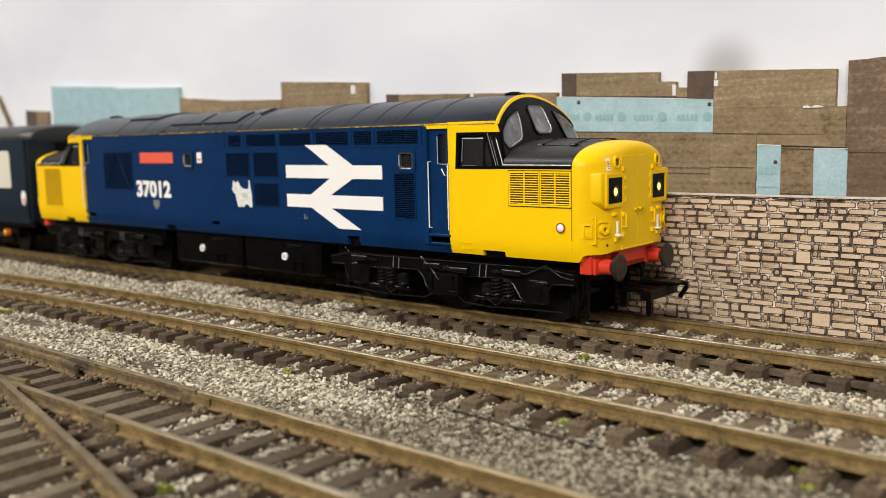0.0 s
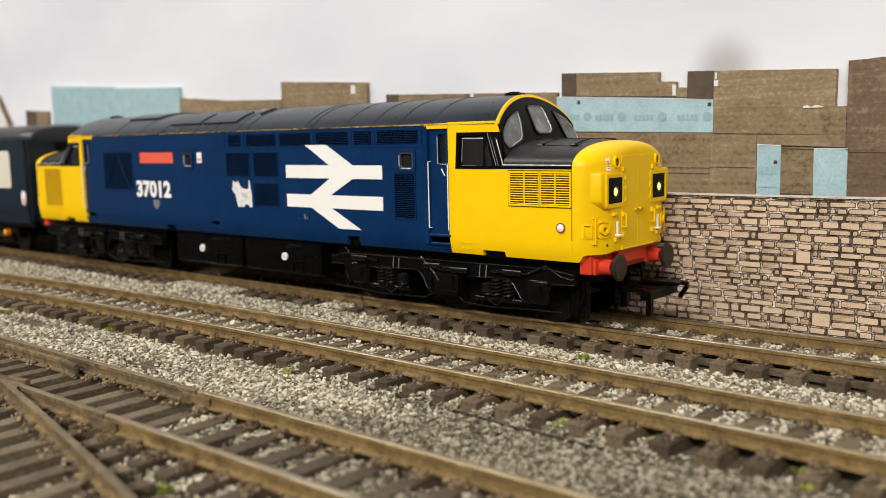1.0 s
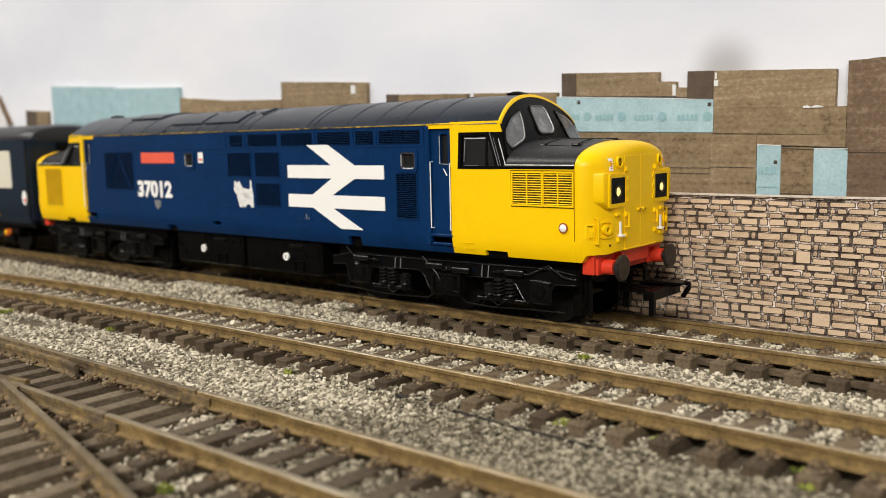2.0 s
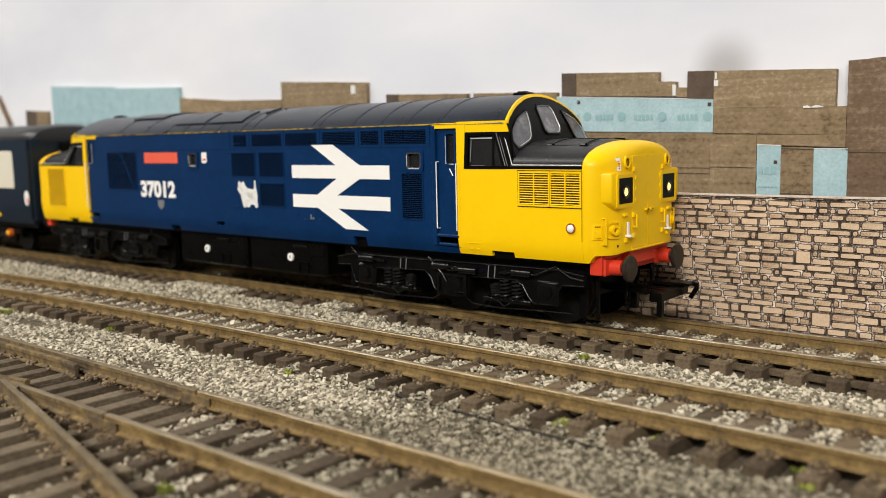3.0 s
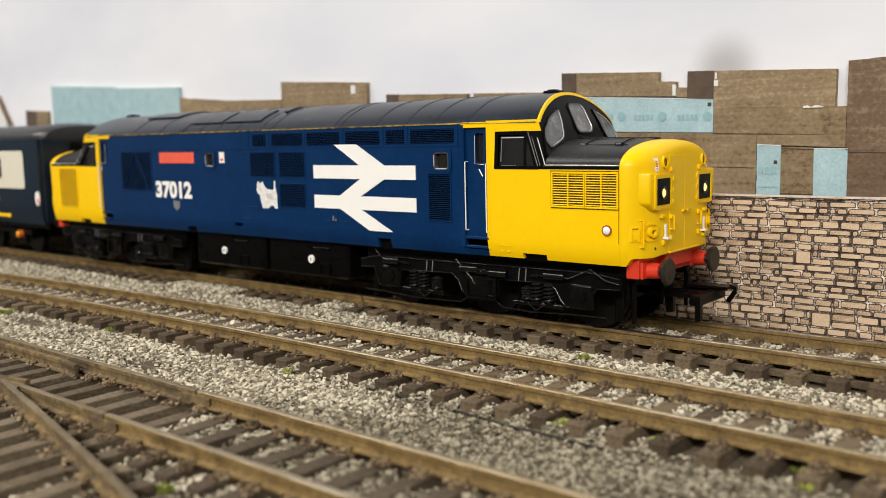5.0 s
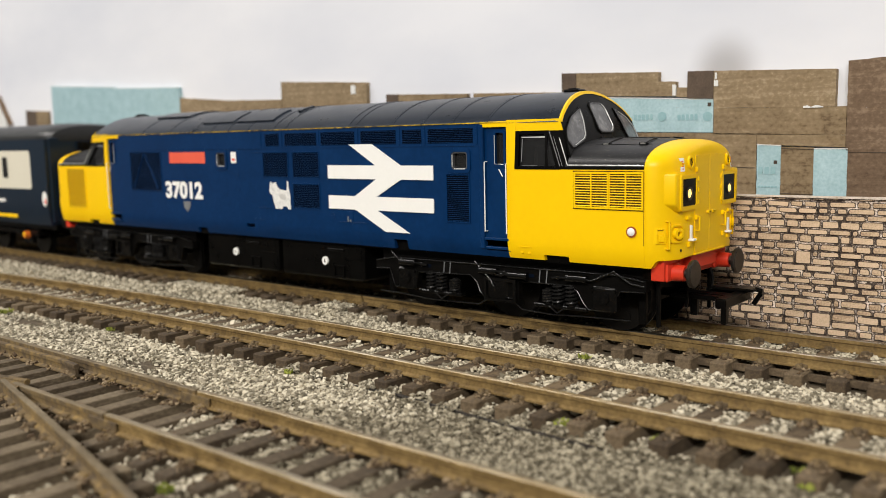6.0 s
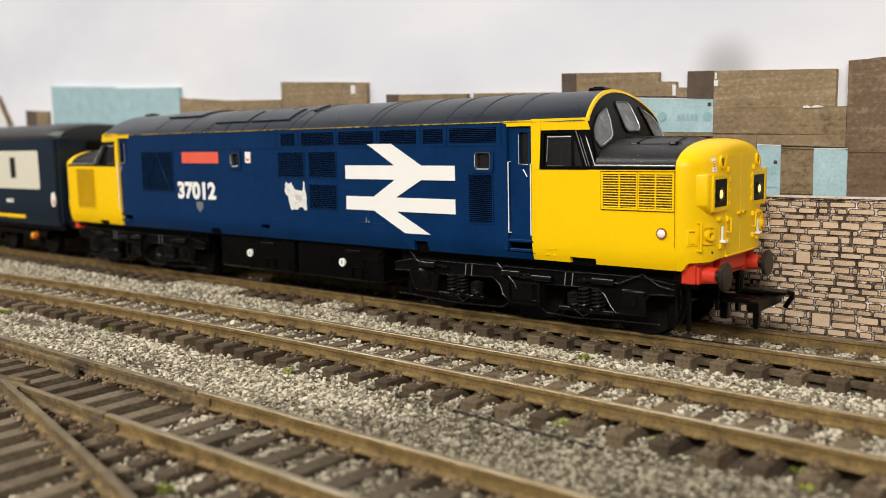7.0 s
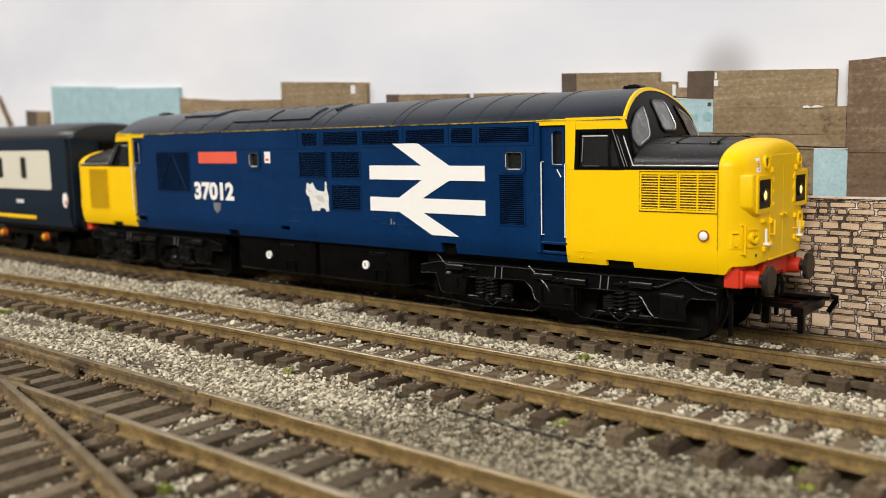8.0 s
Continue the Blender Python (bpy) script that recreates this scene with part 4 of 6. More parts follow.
        bm = bmesh.new()
        prism(bm, [(-20.6, 34.6), (-16.4, 34.6), (-20.0, 42.4), (-23.4, 42.4)], side3, s * (HW - 2.4), s * (HW - 0.4))
        narrow(bm)
        put("pillar_foot", bm, M_BLACK)
        # side window: gasket, sliding bar, glazing
        bm = bmesh.new()
        ring_frame(bm, [(-31.1, 34.4), (-19.5, 34.4), (-23.3, 42.55), (-30.9, 42.55)], [(-30.1, 34.85), (-20.5, 34.85), (-23.7, 41.8), (-30.1, 41.8)], side3, s * (HW - 0.7), s * (HW + 0.08))
        narrow(bm)
        win = put("side_window", bm, M_BLACK, label="cab side window in a black gasket")
        bm = bmesh.new()
        prism(bm, [(-23.4, 34.8), (-22.9, 34.8), (-23.8, 41.8), (-24.3, 41.8)], side3, s * (HW - 0.55), s * (HW - 0.1))
        narrow(bm)
        put("window_bar", bm, M_BLACK, win)
        # trim strips; the top one is paler, its highlight put in as colour
        for x0, x1, z0, z1 in ((-29.7, -24.2, 41.05, 41.3), (-29.3, -25.5, 35.0, 35.2), (-29.6, -29.45, 36.0, 40.8)):
            bm = bmesh.new()
            prism(bm, [(x0, z0), (x1, z0), (x1, z1), (x0, z1)], side3, s * (HW - 0.5), s * (HW - 0.3))
            narrow(bm)
            put("bright_trim", bm, M_BEAD if z0 > 41 else M_RUBBER, win)
        bm = bmesh.new()
        prism(bm, [(-30.6, 34.8), (-20.4, 34.8), (-23.4, 42.2), (-30.6, 42.2)], side3, s * (HW - 0.75), s * (HW - 0.6))
        narrow(bm)
        put("pane", bm, M_GLASS, win, "dark cab glazing")
        # nose grille: two framed sets of slats
        bm = bmesh.new()
        for x0, x1 in ((-15.9, -8.5), (-7.9, -0.9)) if s < 0 else ():
            prism(bm, [(x0, 26.9), (x1, 26.9), (x1, 33.6), (x0, 33.6)], side3, s * (HW - 0.3), s * (HW + 0.03), 1)
            slats(bm, x0, x1, 26.9, 33.6, 13, s, 0.2, share=0.23)
            f = 0.35
            ring_frame(bm, [(x0 - f, 26.9 - f), (x1 + f, 26.9 - f), (x1 + f, 33.6 + f), (x0 - f, 33.6 + f)], [(x0, 26.9), (x1, 26.9), (x1, 33.6), (x0, 33.6)], side3, s * (HW - 0.2), s * (HW + 0.22))
            xm = (x0 + x1) / 2
            box(bm, xm - 0.13, xm + 0.13, s * HW - 0.22, s * HW + 0.22, 26.9, 33.6)
        if s > 0:
            prism(bm, [(-17.6, 20.2), (-5.8, 20.2), (-5.8, 33.4), (-17.6, 33.4)], side3, s * (HW - 0.3), s * (HW + 0.03), 2)
            slats(bm, -17.6, -5.8, 20.2, 33.4, 26, s, 0.18)
            f = 0.35
            ring_frame(bm, [(-17.6 - f, 20.2 - f), (-5.8 + f, 20.2 - f), (-5.8 + f, 33.4 + f), (-17.6 - f, 33.4 + f)], [(-17.6, 20.2), (-5.8, 20.2), (-5.8, 33.4), (-17.6, 33.4)], side3, s * (HW - 0.2), s * (HW + 0.22))
        grille = put("nose_grille", bm, [M_YELLOW, M_YSLOT, M_YPALE], smooth=0)
        if s < 0:
            bm = bmesh.new()
            ring_frame(bm, [(-16.45, 26.3), (-0.5, 26.3), (-0.5, 34.2), (-16.45, 34.2)], [(-16.25, 26.5), (-0.62, 26.5), (-0.62, 34.0), (-16.25, 34.0)], side3, s * (HW - 0.1), s * (HW + 0.03))
            box(bm, -8.27, -8.13, s * HW - 0.2, s * HW + 0.25, 26.5, 34.0)
            put("grille_outline", bm, M_YSLOT, grille, smooth=0)
            bm = bmesh.new()
            rod(bm, (-3.1, s * (HW - 0.3), 22.2), (-3.1, s * (HW + 0.2), 22.2), 1.12, 20)
            bez = put("electrification_boss", bm, M_RING, label="red-brown ring on the cab side")
            bm = bmesh.new()
            rod(bm, (-3.1, s * (HW - 0.1), 22.2), (-3.1, s * (HW + 0.3), 22.2), 0.82, 16)
            rod(bm, (-3.1, s * (HW + 0.3), 22.2), (-3.1, s * (HW + 0.5), 22.2), 0.82, 16, 0.5)
            put("boss_cap", bm, M_WHITE, bez)
        # cab door, recessed, with window and rails
        bm = bmesh.new()
        plate(bm, (-39.4, -33.0), (19.0, 44.2), [(-36.6, -34.1, 35.4, 42.4)], s)
        for v in bm.verts:
            v.co.y -= s * 0.55
        door = put("cab_door", bm, M_BLUE, label="recessed blue cab door")
        bm = bmesh.new()
        ring_frame(bm, rounded(-37.1, -33.7, 34.9, 42.9, 0.5, 2), rounded(-36.5, -34.2, 35.5, 42.3, 0.4, 2), side3, s * (HW - 0.9), s * (HW - 0.35))
        put("door_window_frame", bm, M_BLUE, door)
        bm = bmesh.new()
        box(bm, -36.7, -34.0, s * (HW - 1.2) - 0.1, s * (HW - 1.2) + 0.1, 35.2, 42.5)
        put("door_pane", bm, M_GLASS, door)
        # pale wire stands in for the glint on the window frame's bevel
        bm = bmesh.new()
        wire(bm, [(-36.6, s * (HW - 0.32), 41.8), (-36.6, s * (HW - 0.32), 35.5), (-34.2, s * (HW - 0.32), 35.4)], 0.1)
        put("pane_glint", bm, M_BEAD, door, "pale painted glint on the door window's bevel")
        bm = bmesh.new()
        for x, z0, z1 in ((-38.9, 20.6, 36.0), (-33.1, 20.3, 35.6)) if front else ((-33.1, 20.3, 35.6),):
            wire(bm, [(x, s * (HW - 0.5), z0), (x, s * (HW + 0.45), z0), (x, s * (HW + 0.45), z1), (x, s * (HW - 0.5), z1)], 0.14)
        wire(bm, [(-35.2, s * (HW + 0.1), 34.4), (-34.2, s * (HW + 0.1), 32.8)], 0.13)
        put("door_handrail", bm, M_WHITE, door, "thin white handrails")
        bm = bmesh.new()
        box(bm, -39.6, -32.8, s * (HW - 0.9) - 0.9, s * (HW - 0.9) + 0.9, 18.6, 19.2, 0.1)
        box(bm, -39.0, -33.2, s * (HW - 0.6) - 0.7, s * (HW - 0.6) + 0.7, 16.6, 17.2, 0.1)
        put("door_step", bm, M_BLUE, door)
        # cab side details low down
        bm = bmesh.new()
        for x in (-29.5, -27.7):
            box(bm, x - 0.3, x + 0.3, s * yside(16.5) - 0.12, s * yside(16.5) + 0.15, 16.2, 16.5)
        box(bm, -30.2, -27.0, s * yside(17.6) - 0.1, s * yside(17.6) + 0.1, 17.6, 17.72)
        put("lifting_plate", bm, M_YELLOW)
    # cab front: black, with three panes
    bm = bmesh.new()
    n = 24
    arch = [(-p[1], p[2]) for p in roof_ring(0, 0, 180, -0.45, n)]
    rows = []
    for y, z in arch:
        z0 = 34.7
        column = []
        for t in range(7):
            zz = z0 + (z - z0) * t / 6
            spread = TAPER + (1 - TAPER) * max(0.0, min(1.0, (42.5 - zz) / 7.3))
            column.append(bm.verts.new(front_skin(y * 1.02 * spread, zz, 0)))
        rows.append(column)
    for a, b in zip(rows, rows[1:]):
        for t in range(6):
            bm.faces.new((a[t], a[t + 1], b[t + 1], b[t]))
    scr = put("windscreen_surround", bm, M_BLACK, label="black painted cab front round the windscreens")
    side = [(-7.5, 47.1), (-7.9, 45.2), (-9.2, 40.9), (-14.4, 38.9), (-15.5, 40.6), (-14.6, 42.9), (-12.0, 45.3)]
    for pts in (side, [(-2.9, 48.3), (3.3, 48.3), (3.2, 42.1), (-3.4, 42.1)], [(-y, z) for y, z in reversed(side)]):
        for _ in range(2):
            pts = [(p[0] + (q[0] - p[0]) * f, p[1] + (q[1] - p[1]) * f) for p, q in zip(pts, pts[1:] + pts[:1]) for f in (0.14, 0.86)]
        cy, cz = sum(p[0] for p in pts) / len(pts), sum(p[1] for p in pts) / len(pts)
        for nm, k0, k1, d, mt in (("windscreen_frame", 1.14, 1.03, 0.3, M_BLACK), ("windscreen_bead", 1.05, 0.97, 0.36, M_SEAL)):
            bm = bmesh.new()
            ring_frame(bm, [(cy + (y - cy) * k0, cz + (z - cz) * k0) for y, z in pts], [(cy + (y - cy) * k1, cz + (z - cz) * k1) for y, z in pts], front_skin, -0.1, d)
            put(nm, bm, mt, scr)
        bm = bmesh.new()
        prism(bm, pts, front_skin, -0.05, 0.2)
        put("windscreen", bm, M_SCREEN, scr, "grey reflecting windscreen pane")
        # pale wire painting the light caught along two sides of the pane
        edge = [(cy + (y - cy) * 0.95, cz + (z - cz) * 0.95) for y, z in pts]
        start = max(range(len(edge)), key=lambda k: edge[k][1] + 0.4 * edge[k][0])
        bm = bmesh.new()
        n = int(len(edge) * 0.45)
        turn = 1 if edge[(start + 2) % len(edge)][0] > edge[start - 2][0] else -1
        wire(bm, [front_skin(*edge[(start + turn * k) % len(edge)], 0.3) for k in range(n)], 0.11)
        put("pane_glint", bm, M_BEAD, scr, "painted glint along the pane's edge")
    # yellow rim of the roof arch
    bm = bmesh.new()
    lead = [(y * TAPER, z) for _, y, z in roof_ring(0, 0, 180, 0.05, 36)]
    inner = [(y * TAPER, z) for _, y, z in roof_ring(0, 0, 180, -0.62, 36)]
    a = [bm.verts.new((screen_x(y, z) - 0.45, y, z)) for y, z in lead]
    b = [bm.verts.new((screen_x(y, z) + 0.06, y, z)) for y, z in lead]
    c = [bm.verts.new((screen_x(y, z) + 0.1, y, z)) for y, z in inner]
    for k in range(36) if front else (0, 1, 2, 3, 4, 31, 32, 33, 34, 35):
        for p, q in ((a, b), (b, c)):
            bm.faces.new((p[k], p[k + 1], q[k + 1], q[k]))
    put("roof_rim", bm, M_YELLOW, label="yellow rim round the cab roof")
    # cab inside: bulkhead, desk, seats
    bm = bmesh.new()
    box(bm, -33.4, -32.8, -16.6, 16.6, 16, 44)
    box(bm, -22.5, -18.0, -15.5, 15.5, 33, 36.5, 0.4)
    for y in (-9, 9):
        box(bm, -29.5, -25.5, y - 3, y + 3, 30, 32, 0.6)
        box(bm, -30.2, -29.2, y - 3, y + 3, 30, 39.5, 0.5)
    box(bm, -33, -1, -16.5, 16.5, 29.4, 30)
    put("cab_interior", bm, M_INT)
    # lamp boxes on the nose
    def skin3(a, b, d):
        return (nx(max(-17.3, min(17.3, a)), max(17.3, min(38.5, b))) + d, a, b)

    for s in (-1, 1):
        bm = bmesh.new()
        out = [(s * 5.9, 33.5), (s * 15.3, 33.6), (s * 15.3, 27.6), (s * 13.4, 25.9), (s * 5.9, 26.0)]
        prism(bm, out, front3, -0.9, 5.1)
        for v in bm.verts:
            if v.co.x < 0 and abs(v.co.y) > 10:
                v.co.y *= 1.12
        bmesh.ops.bevel(bm, geom=list(bm.edges), offset=0.38, segments=2, affect="EDGES", profile=0.5)
        hb = put("headcode_box", bm, M_YELLOW, label="yellow lamp box on the nose")
        bm = bmesh.new()
        ring_frame(bm, rounded(*sorted((s * 5.95, s * 13.7)), 26.2, 33.2, 0.5, 3), rounded(*sorted((s * 6.75, s * 12.95)), 27.05, 32.45, 0.2, 3), front3, 4.9, 5.45)
        put("lamp_bezel", bm, M_YELLOW, hb, "hinged yellow frame round the lamp panel")
        bm = bmesh.new()
        prism(bm, rounded(*sorted((s * 6.8, s * 12.9)), 27.1, 32.4, 0.3, 3), front3, 4.9, 5.3)
        put("lamp_panel", bm, M_BLACK, hb, "black lamp panel")
        bm = bmesh.new()
        ring_frame(bm, [(s * 9.9 + 1.35 * math.cos(math.tau * k / 20), 29.5 + 1.35 * math.sin(math.tau * k / 20)) for k in range(20)], [(s * 9.9 + 1.0 * math.cos(math.tau * k / 20), 29.5 + 1.0 * math.sin(math.tau * k / 20)) for k in range(20)], front3, 5.2, 5.55)
        put("lamp_ring", bm, M_STEEL, hb)
        bm = bmesh.new()
        rod(bm, (5.2, s * 9.9, 29.5), (5.45, s * 9.9, 29.5), 1.0, 18, 0.8)
        put("headlight", bm, M_LAMP, hb, "warm glowing headlight")
        for y, z in ((5.7, 32.2), (5.7, 27.6), (5.7, 30.0)):
            bm = bmesh.new()
            box(bm, 4.9, 5.6, s * y - 0.35, s * y + 0.35, z - 0.45, z + 0.45, 0.12)
            put("frame_hinge", bm, M_YELLOW, hb)
        bm = bmesh.new()
        rod(bm, (4.6, s * 7.6, 33.3), (4.6, s * 7.6, 34.0), 0.4, 8)
        put("frame_catch", bm, M_YELLOW, hb)
        # round grille above and its small notice
        def disc(r, n=22):
            return [(s * 9.1 + r * math.cos(math.tau * k / n), 35.6 + 1.15 * r * math.sin(math.tau * k / n)) for k in range(n)]

        bm = bmesh.new()
        ring_frame(bm, disc(1.15), disc(0.8), skin3, -0.3, 0.4)
        sock = put("round_grille", bm, M_YELLOW, label="small round grille on the nose")
        bm = bmesh.new()
        prism(bm, disc(0.82), skin3, -0.3, 0.1)
        put("grille_mesh", bm, M_YPALE, sock)
        bm = bmesh.new()
        for k in range(7):
            u = math.tau * k / 7
            a, b = s * 9.1 + 0.5 * math.cos(u), 35.6 + 0.55 * math.sin(u)
            prism(bm, [(a - 0.13, b - 0.13), (a + 0.13, b - 0.13), (a + 0.13, b + 0.13), (a - 0.13, b + 0.13)], skin3, 0.0, 0.2)
        put("grille_hole", bm, M_YSLOT, sock, smooth=0)
        bm = bmesh.new()
        prism(bm, [(s * 11.3, 33.9), (s * 12.5, 33.9), (s * 12.5, 36.5), (s * 11.3, 36.5)], skin3, -0.3, 0.1)
        sign = put("warning_notice", bm, M_WHITE, label="small white warning notice with red marks", smooth=0)
        bm = bmesh.new()
        for z in (34.3, 34.8, 35.3, 35.8):
            prism(bm, [(s * 11.7, z), (s * 12.05, z), (s * 12.05, z + 0.17), (s * 11.7, z + 0.17)], skin3, 0.0, 0.14)
        put("notice_mark", bm, M_RED, sign, smooth=0)
        # tail lamp in its rounded frame
        bm = bmesh.new()
        ring_frame(bm, rounded(*sorted((s * 11.7, s * 15.2)), 20.0, 23.6, 0.9, 3), rounded(*sorted((s * 12.05, s * 14.85)), 20.35, 23.25, 0.7, 3), skin3, -0.3, 0.35)
        ring_frame(bm, [(s * 13.45 + 1.05 * math.cos(math.tau * k / 18), 21.8 + 1.05 * math.sin(math.tau * k / 18)) for k in range(18)], [(s * 13.45 + 0.55 * math.cos(math.tau * k / 18), 21.8 + 0.55 * math.sin(math.tau * k / 18)) for k in range(18)], skin3, -0.3, 0.8)
        tail = put("tail_lamp", bm, M_YELLOW, label="round tail lamp in a yellow frame")
        bm = bmesh.new()
        prism(bm, [(s * 13.45 + 0.6 * math.cos(math.tau * k / 14), 21.8 + 0.6 * math.sin(math.tau * k / 14)) for k in range(14)], skin3, -0.2, 0.25)
        put("lamp_lens", bm, M_YPALE, tail)
        # jumper recess with a plate
        bm = bmesh.new()
        ring_frame(bm, [(s * 15.95, 20.0), (s * 17.2, 20.0), (s * 17.2, 23.0), (s * 15.95, 23.0)], [(s * 16.1, 20.2), (s * 17.05, 20.2), (s * 17.05, 22.8), (s * 16.1, 22.8)], skin3, -0.3, 0.4)
        prism(bm, [(s * 16.25, 20.4), (s * 16.85, 20.4), (s * 16.85, 21.7), (s * 16.25, 21.7)], skin3, -0.3, 0.45)
        put("jumper_socket", bm, M_YELLOW)
        # darker yellow strip paints the shade below the recess's upper edge
        bm = bmesh.new()
        prism(bm, [(s * 16.1, 22.5), (s * 17.05, 22.5), (s * 17.05, 22.78), (s * 16.1, 22.78)], skin3, -0.3, 0.08)
        put("recess_shade", bm, M_YPALE, smooth=0)
        for y, z0, z1, lift in ((15.6, 18.9, 24.3, 0.7), (6.5, 21.9, 24.6, 0.9)):
            bm = bmesh.new()
            x = nx(s * y, 21.5)
            wire(bm, [(x - 0.3, s * y, z0), (x + lift, s * y, z0), (x + lift, s * y, z1), (x - 0.3, s * y, z1)], 0.24)
            put("nose_handrail", bm, M_YELLOW)
        # white lamp iron on its bracket
        bm = bmesh.new()
        box(bm, 4.9, 6.3, *sorted((s * 8.3, s * 9.7)), 20.0, 20.5, 0.12)
        box(bm, 5.3, 5.7, *sorted((s * 8.8, s * 9.6)), 20.0, 23.2, 0.14)
        put("lamp_iron", bm, M_WHITE, label="white lamp iron")
        bm = bmesh.new()
        box(bm, 4.6, 5.6, *sorted((s * 8.9, s * 10.2)), 18.8, 19.9, 0.2)
        box(bm, 4.7, 5.6, *sorted((s * 9.2, s * 10.9)), 24.3, 25.1, 0.2)
        put("lamp_bracket", bm, M_YELLOW)
        bm = bmesh.new()
        x = nx(s * 12.2, 18.4)
        rod(bm, (x - 0.2, s * 12.2, 18.4), (x + 0.12, s * 12.2, 18.4), 0.3, 5)
        put("nose_bolt", bm, M_STEEL)
    # the centre doors of the nose
    for y0, y1 in ((-7.0, -0.08), (0.08, 7.0)):
        bm = bmesh.new()
        box(bm, 4.7, 5.28, y0, y1, 17.4, 36.9, 0.05)
        put("nose_door", bm, M_YELLOW, label="flush yellow door in the nose")
    for y in (-1.1, 1.0):
        bm = bmesh.new()
        rod(bm, (5.2, y, 25.2), (6.0, y, 25.2), 0.32, 8)
        box(bm, 5.7, 6.0, y - 0.8, y + 0.8, 25.0, 25.55, 0.12)
        put("door_catch", bm, M_YELLOW)
    for s in (-1, 1):
        for z in (19.6, 24.0, 33.6):
            bm = bmesh.new()
            box(bm, 5.1, 5.75, s * 6.6 - 0.45, s * 6.6 + 0.45, z, z + 1.0, 0.12)
            put("door_hinge", bm, M_YELLOW)
    bm = bmesh.new()
    box(bm, 4.6, 5.6, -7.2, 7.2, 16.9, 17.35, 0.12)
    put("nose_sill", bm, M_YELLOW)
    # buffer beam
    bm = bmesh.new()
    box(bm, -0.2, 2.6, -15.2, 15.2, 12.3, 16.6, 0.15)
    box(bm, 2.4, 4.2, -6.2, 6.2, 13.6, 16.9, 0.25)
    beam = put("buffer_beam", bm, M_RED, label="red buffer beam")
    for s in (-1, 1):
        bm = bmesh.new()
        rod(bm, (2.4, s * 11.1, 13.7), (5.4, s * 11.1, 13.7), 1.75, 18, 1.55)
        box(bm, 2.3, 3.0, s * 11.3 - 3.0, s * 11.3 + 3.0, 12.1, 15.6, 0.25)
        bf = put("buffer_housing", bm, M_RED, beam)
        bm = bmesh.new()
        rod(bm, (5.0, s * 11.1, 13.7), (7.0, s * 11.1, 13.7), 1.0, 14)
        for xa, xb, ra, rb in ((6.6, 7.2, 2.75, 2.85), (7.2, 7.45, 2.85, 2.5)):
            rod(bm, (xa, s * 11.1, 13.7), (xb, s * 11.1, 13.7), ra, 30, rb)
        put("buffer", bm, M_STEEL, beam, "dark steel buffer head")
    # tension-lock coupling
    bm = bmesh.new()
    box(bm, -6, 9.6, -1.6, 1.6, 7.0, 8.3, 0.15)
    box(bm, 9.4, 11.8, -6.7, 6.7, 6.3, 8.4, 0.3)
    box(bm, -1.0, 9.8, -5.2, -3.6, 7.6, 8.5, 0.12)
    box(bm, 3.0, 9.6, 4.2, 5.2, 7.4, 8.3, 0.12)
    cp = put("coupling", bm, M_BLACK, label="black coupling under the buffer beam")
    bm = bmesh.new()
    box(bm, 10.7, 11.9, -6.7, -5.2, 3.2, 6.8, 0.2)
    put("dropper", bm, M_BLACK, cp)
    bm = bmesh.new()
    box(bm, 4.6, 13.6, 3.0, 6.6, 8.45, 9.1, 0.2)
    wire(bm, [(13.0, 5.8, 8.8), (14.2, 5.8, 8.6), (14.1, 5.8, 7.8), (12.7, 5.8, 5.6)], 0.55)
    put("coupling_hook", bm, M_BLACK, cp)
    bm = bmesh.new()
    box(bm, 2.4, 4.0, -2.6, -1.2, 3.6, 7.4, 0.2)
    put("coupling_pin", bm, M_BLACK, cp)
    for s in (-1, 1):
        bm = bmesh.new()
        box(bm, -0.2, 0.6, s * 12.4 - 0.5, s * 12.4 + 0.5, 2.4, 12.0, 0.2)
        put("guard_iron", bm, M_FRAME)
        bm = bmesh.new()
        wire(bm, [(3.0, s * 6.2, 12.2), (3.6, s * 6.2, 10.6), (3.4, s * 6.0, 7.4), (3.0, s * 5.6, 6.0)], 0.35)
        put("brake_hose", bm, M_BLACK)
    return nose


